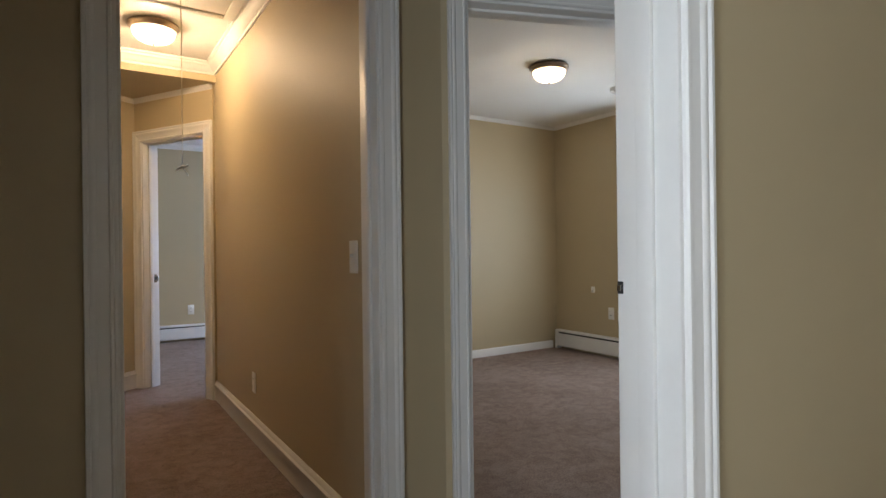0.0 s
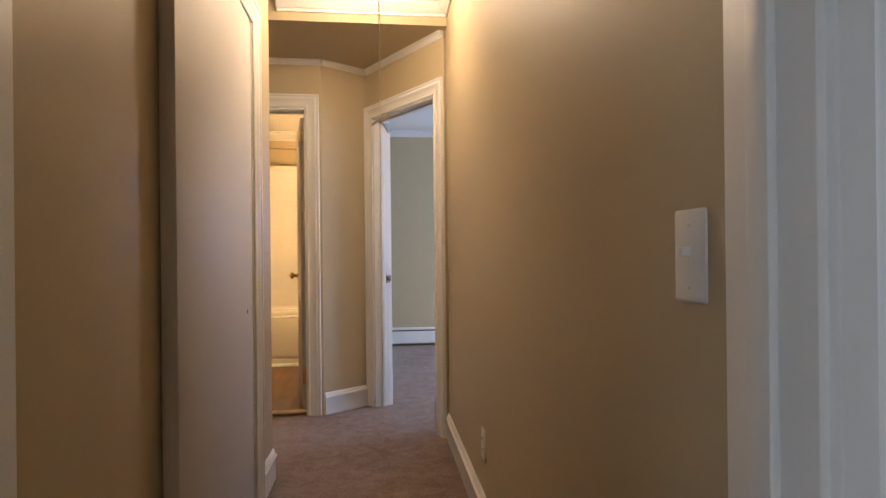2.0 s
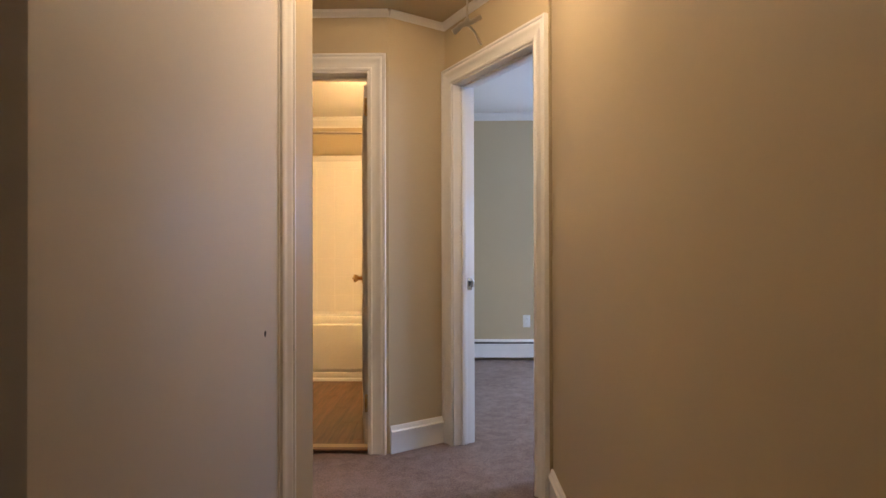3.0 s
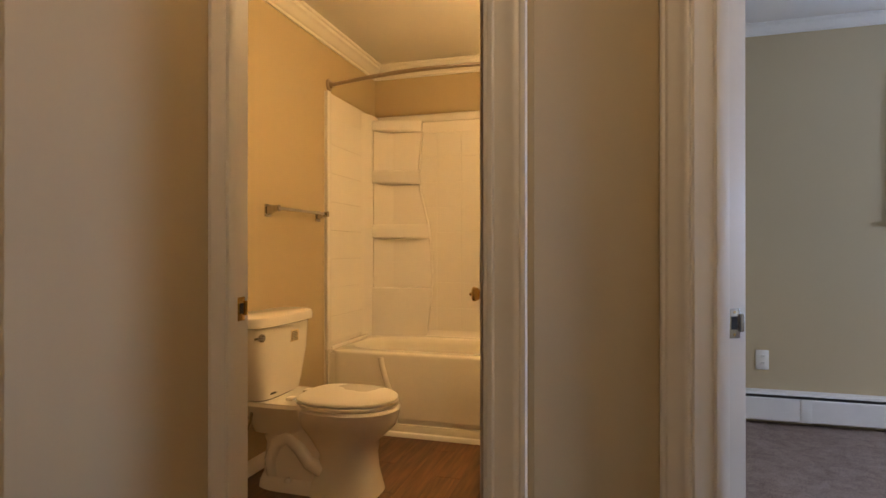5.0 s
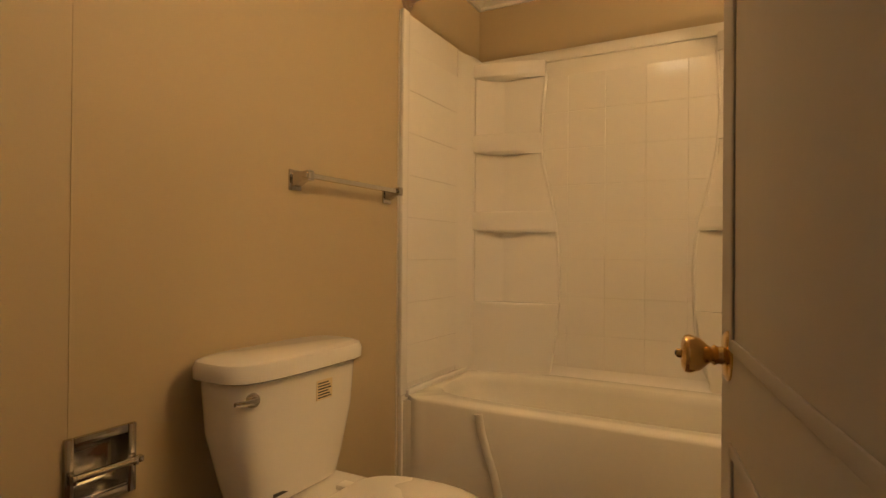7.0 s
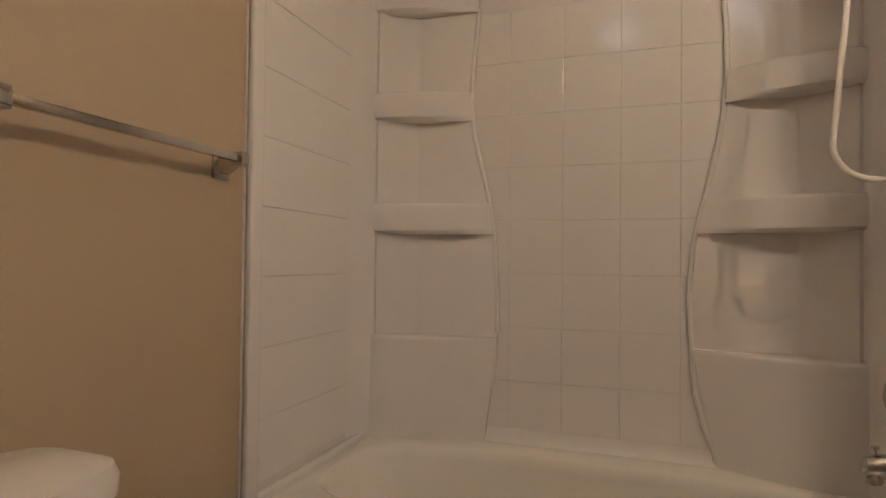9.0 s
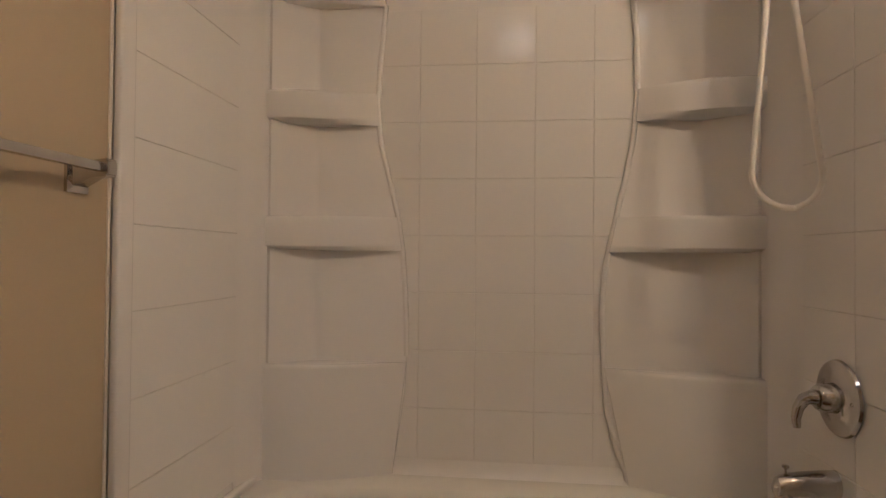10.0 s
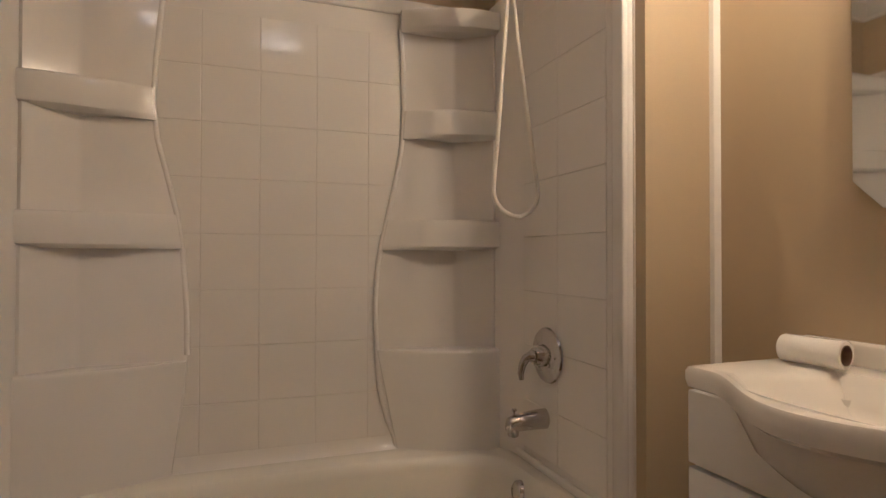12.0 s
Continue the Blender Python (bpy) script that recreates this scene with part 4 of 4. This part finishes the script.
    st = part("sticker", box(0.2020, 0.2075, 0.018, 0.083, 0.626, 0.678), LABEL, t, "small tan paper label with fine print")
    for i in range(6):
        part("print_line", box(0.2074, 0.2080, 0.022, 0.078 - 0.006 * (i % 3), 0.631 + i * 0.0075, 0.6345 + i * 0.0075), INK, st)
    part("maker_mark", box(0.165, 0.1885, -0.12, -0.055, 0.418, 0.427), INK, t)
    # seat and lid
    shape = []
    for q in [2 * math.pi * k / 48 for k in range(48)]:
        a, b = math.cos(q), math.sin(q)
        if a < 0:
            a, b = -0.92 * abs(a) ** 0.5, math.copysign(abs(b) ** 0.5, b) * (1 - 0.16 * abs(a))
        shape.append((a, b))
    seat = lambda z, g: [(0.515 + (0.238 * (1 + 4.5 * g)) * a, (0.186 * (1 + 4.5 * g)) * b, z) for a, b in shape]
    part("seat", loft([seat(0.380, -0.006), seat(0.384, 0.0), seat(0.394, 0.0), seat(0.398, -0.005)]), SEATM, e, "closed plastic toilet seat")
    part("seat_lid", loft([seat(0.3995, -0.008), seat(0.404, -0.001), seat(0.413, -0.002), seat(0.418, -0.008), seat(0.4215, -0.02), seat(0.4245, -0.05), seat(0.427, -0.09), seat(0.4285, -0.14), seat(0.429, -0.2)]), SEATM, e)
    for s in (-1, 1):
        part("seat_hinge", box(0.245, 0.285, s * 0.075 - 0.022, s * 0.075 + 0.022, 0.378, 0.405, 0.006), SEATM, e)
    part("tank_bolt", tube([(0.13, -0.1, 0.33), (0.13, -0.1, 0.395)], 0.006, 8), BRASS, e)
    part("supply_line", tube([(0.10, -0.13, 0.395), (0.10, -0.15, 0.30), (0.07, -0.20, 0.2), (0.02, -0.22, 0.17), (-0.008, -0.22, 0.17)], 0.006, 8), CHROME, e)
    part("stop_valve", tube([(-0.008, -0.22, 0.17), (0.05, -0.22, 0.17)], 0.012, 10), CHROME, e)


toilet()


# ---- wall fittings ----
def towel_bar():
    e = thing("towel_bar", pose(BX0, 0, 1.28), "square chrome towel bar on the tan wall", "towel bar")
    y0, y1 = 5.43, 5.985
    part("bar", box(0.052, 0.068, y0, y1, -0.008, 0.008, 0.0015), CHROME, e)
    for y in (y0 + 0.018, y1 - 0.018):
        p = part("post", loft([[(x, y + a * w, b * w * 1.25 - dz) for a, b in ((-1, -1), (1, -1), (1, 1), (-1, 1))] for x, w, dz in ((0.0, 0.026, 0.012), (0.006, 0.026, 0.012), (0.010, 0.018, 0.010), (0.045, 0.012, 0.002), (0.07, 0.013, 0.0))]), CHROME, e)
        part("end_cap", box(0.048, 0.073, y - 0.013, y + 0.013, -0.012, 0.012, 0.002), CHROME, p)


towel_bar()


def paper_holder():
    e = thing("toilet_paper_holder", pose(BX0, 4.84, 0.555), "empty recessed chrome toilet paper holder in the wall", "toilet paper holder")
    rim = ((-1, -1), (1, -1), (1, 1), (-1, 1))
    bm = loft([[(x, a * u, b * v) for a, b in rim] for x, u, v in ((0.003, 0.061, 0.059), (-0.012, 0.059, 0.057), (-0.032, 0.05, 0.047), (-0.042, 0.034, 0.03), (-0.044, 0.01, 0.008))], False)
    bm.verts.ensure_lookup_table()
    bm.faces.new(bm.verts[-4:])
    part("recess", bm, CHROME, e, "polished chrome recess")
    for s in (-1, 1):
        part("frame", box(0.001, 0.013, s * 0.07 - 0.01, s * 0.07 + 0.01, -0.08, 0.08, 0.003), CHROME, e)
        part("frame", box(0.001, 0.013, -0.06, 0.06, s * 0.07 - 0.01, s * 0.07 + 0.01, 0.003), CHROME, e)
        part("bracket", box(0.006, 0.034, s * 0.068 - 0.006, s * 0.068 + 0.006, -0.016, 0.006, 0.003), CHROME, e)
    part("roller", tube([(0.026, -0.066, -0.004), (0.026, 0.066, -0.004)], 0.009, 14), CHROME, e)
    part("end_knob", box(0.018, 0.034, 0.074, 0.086, -0.012, 0.004, 0.003), CHROME, e)


paper_holder()


# ---- vanity ----
VX, VY0, VY1, VZ = BX1 - 0.004, 5.14, 5.80, 0.895


def vanity():
    e = thing("bathroom_vanity", pose(0, 0, 0), "compact white vanity with a bowed china sink top", "vanity")
    fx = lambda t: 0.34 - 0.125 * math.sin(math.pi * min(1, max(0, (t - 0.1) / 0.8))) ** 1.5
    yy = [VY0 + (VY1 - VY0) * i / 28 for i in range(29)]
    front = [(fx(i / 28), y) for i, y in enumerate(yy)]
    outline = lambda inset, z: [(x + inset, min(VY1 - inset, max(VY0 + inset, y)), z) for x, y in front] + [(VX, VY1 - inset, z), (VX, VY0 + inset, z)]
    rings = [outline(0.02, VZ - 0.055), outline(0.004, VZ - 0.045), outline(0.0, VZ - 0.03), outline(0.0, VZ - 0.012), outline(0.005, VZ - 0.003), outline(0.014, VZ)]
    bm = loft(rings, False)
    n = len(outline(0, 0))
    bm.verts.ensure_lookup_table()
    top = bm.verts[-n:]
    cx, cy = 0.455, (VY0 + VY1) / 2
    prev = top
    for a, b, z, p in ((0.185, 0.25, VZ - 0.004, 2.6), (0.165, 0.23, VZ - 0.02, 2.5), (0.14, 0.2, VZ - 0.06, 2.4), (0.09, 0.13, VZ - 0.10, 2.2), (0.02, 0.02, VZ - 0.115, 2)):
        ang = [math.atan2(v.co.y - cy, v.co.x - cx) for v in top]
        ring = []
        for u in ang:
            c, s = math.cos(u), math.sin(u)
            r = (abs(c / a) ** p + abs(s / b) ** p) ** (-1 / p)
            ring.append(bm.verts.new((cx + r * c, cy + r * s, z)))
        for i in range(n):
            bm.faces.new((prev[i], prev[(i + 1) % n], ring[(i + 1) % n], ring[i]))
        prev = ring
    bm.faces.new(prev)
    part("sink_top", bm, CHINA, e, "glossy bowed china sink top")
    part("backsplash", box(VX - 0.022, VX, VY0 + 0.01, VY1 - 0.01, VZ - 0.004, VZ + 0.05, 0.008, seg=3), CHINA, e)
    body = [(0.345, VY0 + 0.02), (0.345, VY1 - 0.02), (VX, VY1 - 0.02), (VX, VY0 + 0.02)]
    part("cabinet", prism(body[::-1], 0.08, VZ - 0.13, 0.003), PLATE, e)
    part("toe_kick", box(0.39, VX, VY0 + 0.03, VY1 - 0.03, BFZ + 0.004, 0.08), PLATE, e)
    bow = part("bowl_belly", loft([superellipse(0.425, cy, a * 0.95, b * 0.9, z, 32, 2.3) for z, a, b in ((VZ - 0.19, 0.03, 0.05), (VZ - 0.17, 0.1, 0.14), (VZ - 0.12, 0.15, 0.21), (VZ - 0.05, 0.18, 0.25))], False), CHINA, e)
    part("false_front", box(0.325, 0.345, VY0 + 0.022, VY1 - 0.022, 0.70, VZ - 0.046, 0.004), PLATE, e)
    for y0, y1, hy in ((VY0 + 0.022, cy - 0.002, cy - 0.05), (cy + 0.002, VY1 - 0.022, cy + 0.05)):
        d = part("cabinet_door", box(0.325, 0.345, y0, y1, 0.10, 0.692, 0.004), PLATE, e)
        part("handle", tube([(0.325, hy, 0.55), (0.30, hy, 0.545), (0.30, hy, 0.46), (0.325, hy, 0.455)], 0.005, 8), CHROME, d)
    f = part("faucet", tube([(0.64, cy, VZ), (0.64, cy, VZ + 0.09), (0.61, cy, VZ + 0.115), (0.55, cy, VZ + 0.11), (0.53, cy, VZ + 0.09)], 0.013, 12), CHROME, e)
    for s in (-1, 1):
        part("tap_lever", tube([(0.64, cy + s * 0.075, VZ), (0.64, cy + s * 0.075, VZ + 0.045), (0.63, cy + s * 0.115, VZ + 0.055)], 0.011, 10, 0.6), CHROME, f)
    part("pop_up_drain", moved(lathe(((0.0, 0.006), (0.018, 0.004), (0.022, 0.0)), 18), Matrix.Translation((cx, cy, VZ - 0.114))), CHROME, e)


vanity()


def paper_roll():
    r, h = 0.029, 0.125
    m = pose(0.585, 5.70, VZ + r + 0.001, 0, 90, -82)
    e = thing("toilet_paper_roll", m, "nearly empty white paper roll lying on the sink", "paper roll")
    part("paper", lathe(((0.021, -h / 2), (r - 0.001, -h / 2), (r, -h / 2 + 0.003), (r - 0.0006, 0.0), (r, h / 2 - 0.003), (r - 0.001, h / 2), (0.021, h / 2)), 32), PAPER, e)
    part("core", lathe(((0.0205, -h / 2 - 0.001), (0.021, -h / 2 - 0.001), (0.021, h / 2 + 0.001), (0.0195, h / 2 + 0.001), (0.0195, -h / 2 - 0.001)), 28), CARD, e, "brown cardboard core")
    part("loose_sheet", loft([[(r * 1.02 * math.cos(a), r * 1.02 * math.sin(a), z) for a, z in ((u, -h / 2), (u, h / 2))] + [(r * 1.05 * math.cos(u), r * 1.05 * math.sin(u), h / 2), (r * 1.05 * math.cos(u), r * 1.05 * math.sin(u), -h / 2)] for u in [2.0 + 0.12 * k for k in range(9)]]), PAPER, e)


paper_roll()


def mirror():
    y0, y1, z0, z1, c = 5.12, 5.665, 1.22, 1.98, 0.06
    pts = [(y0 + c, z0), (y1 - c, z0), (y1, z0 + c), (y1, z1 - c), (y1 - c, z1), (y0 + c, z1), (y0, z1 - c), (y0, z0 + c)]
    e = thing("wall_mirror", pose(BX1, 0, 0), "frameless mirror cabinet with clipped corners on the wall", "mirror")
    up = Matrix(((0, 0, -1, 0), (1, 0, 0, 0), (0, 1, 0, 0), (0, 0, 0, 1)))
    part("cabinet", box(-0.03, 0.0, y0 + 0.05, y1 - 0.05, z0 + 0.05, z1 - 0.05, 0.003), PLATE, e)
    part("mirror_door", moved(prism(pts, 0.03, 0.036, 0.002), up), MIRROR, e, "bevelled mirror glass")


mirror()
q = mesh("corner_trim", loft([[(BX1, 6.07, z), (BX1 - 0.021, 6.07, z), (BX1 - 0.021, 6.062, z), (BX1 - 0.018, 6.046, z), (BX1 - 0.006, 6.04, z), (BX1, 6.04, z)] for z in (BFZ + 0.004, 2.34)]), TRIM, smooth=True)
tagged(q, "white painted vertical corner strip", "trim", kind="structure")

# ---- outside ----
def bare_tree(x, y, h, seed):
    rng = random.Random(seed)
    e = thing("tree", pose(x, y, -0.5), "bare grey winter tree with thin branches", "tree", group="bare trees")
    top = [(rng.uniform(-0.1, 0.1) * i, rng.uniform(-0.1, 0.1) * i, h * i / 5) for i in range(6)]
    part("trunk", tube(top, 0.14, 8, 0.25), BARK, e)
    bm = bmesh.new()

    def limb(p, d, length, r, depth):
        pts = [p]
        for i in range(4):
            d = (d + Vector((rng.uniform(-0.25, 0.25), rng.uniform(-0.25, 0.25), rng.uniform(-0.05, 0.25)))).normalized()
            pts.append(pts[-1] + d * length / 4)
        join(bm, tube(pts, r, 5, 0.3))
        if depth:
            for k in range(3):
                q = pts[rng.randint(1, 4)]
                limb(q, (d + Vector((rng.uniform(-1, 1), rng.uniform(-1, 1), rng.uniform(-0.2, 0.8)))).normalized(), length * 0.6, r * 0.5, depth - 1)

    for k in range(9):
        i = rng.randint(2, 5)
        a = rng.uniform(0, 6.28)
        limb(Vector(top[i]), Vector((math.cos(a), math.sin(a), 0.7)).normalized(), h * 0.3, 0.045, 2)
    part("branches", bm, BARK, e)


bare_tree(4.5, 13.0, 5.5, 3)
bare_tree(3.2, 15.0, 6.0, 5)

# ---- bathroom floor planks ----
fl = tagged(mesh("floor_bath", prism(rect(BX0, BX1, 4.255, 6.10), -0.1, BFZ + 0.002), DARK), "dark brown wood-look vinyl plank floor", "floor", kind="structure")
PW, PL = 0.125, 0.92
for i in range(15):
    x = BX0 + 0.002 + i * PW
    w = min(PW, BX1 - x)
    y = 4.25 - (i * 0.37 % 1.0) * PL
    while y < 6.09:
        y0, y1 = max(y, 4.25), min(y + PL, 6.09)
        if y1 - y0 > 0.03 and w > 0.02:
            p = part("plank", box(0, y1 - y0 - 0.001, 0, w - 0.001, 0.0, 0.004, 0.0006, seg=1), WOOD, fl, smooth=False)
            p.matrix_basis = pose(x + w, y0, BFZ + 0.0015, 0, 0, 90)
        y += PL
th = tagged(mesh("threshold", box(-0.508, 0.262, 4.215, 4.254, -0.09, 0.009, 0.003), WOOD), "dark wooden threshold strip at the carpet edge", "threshold", kind="structure")
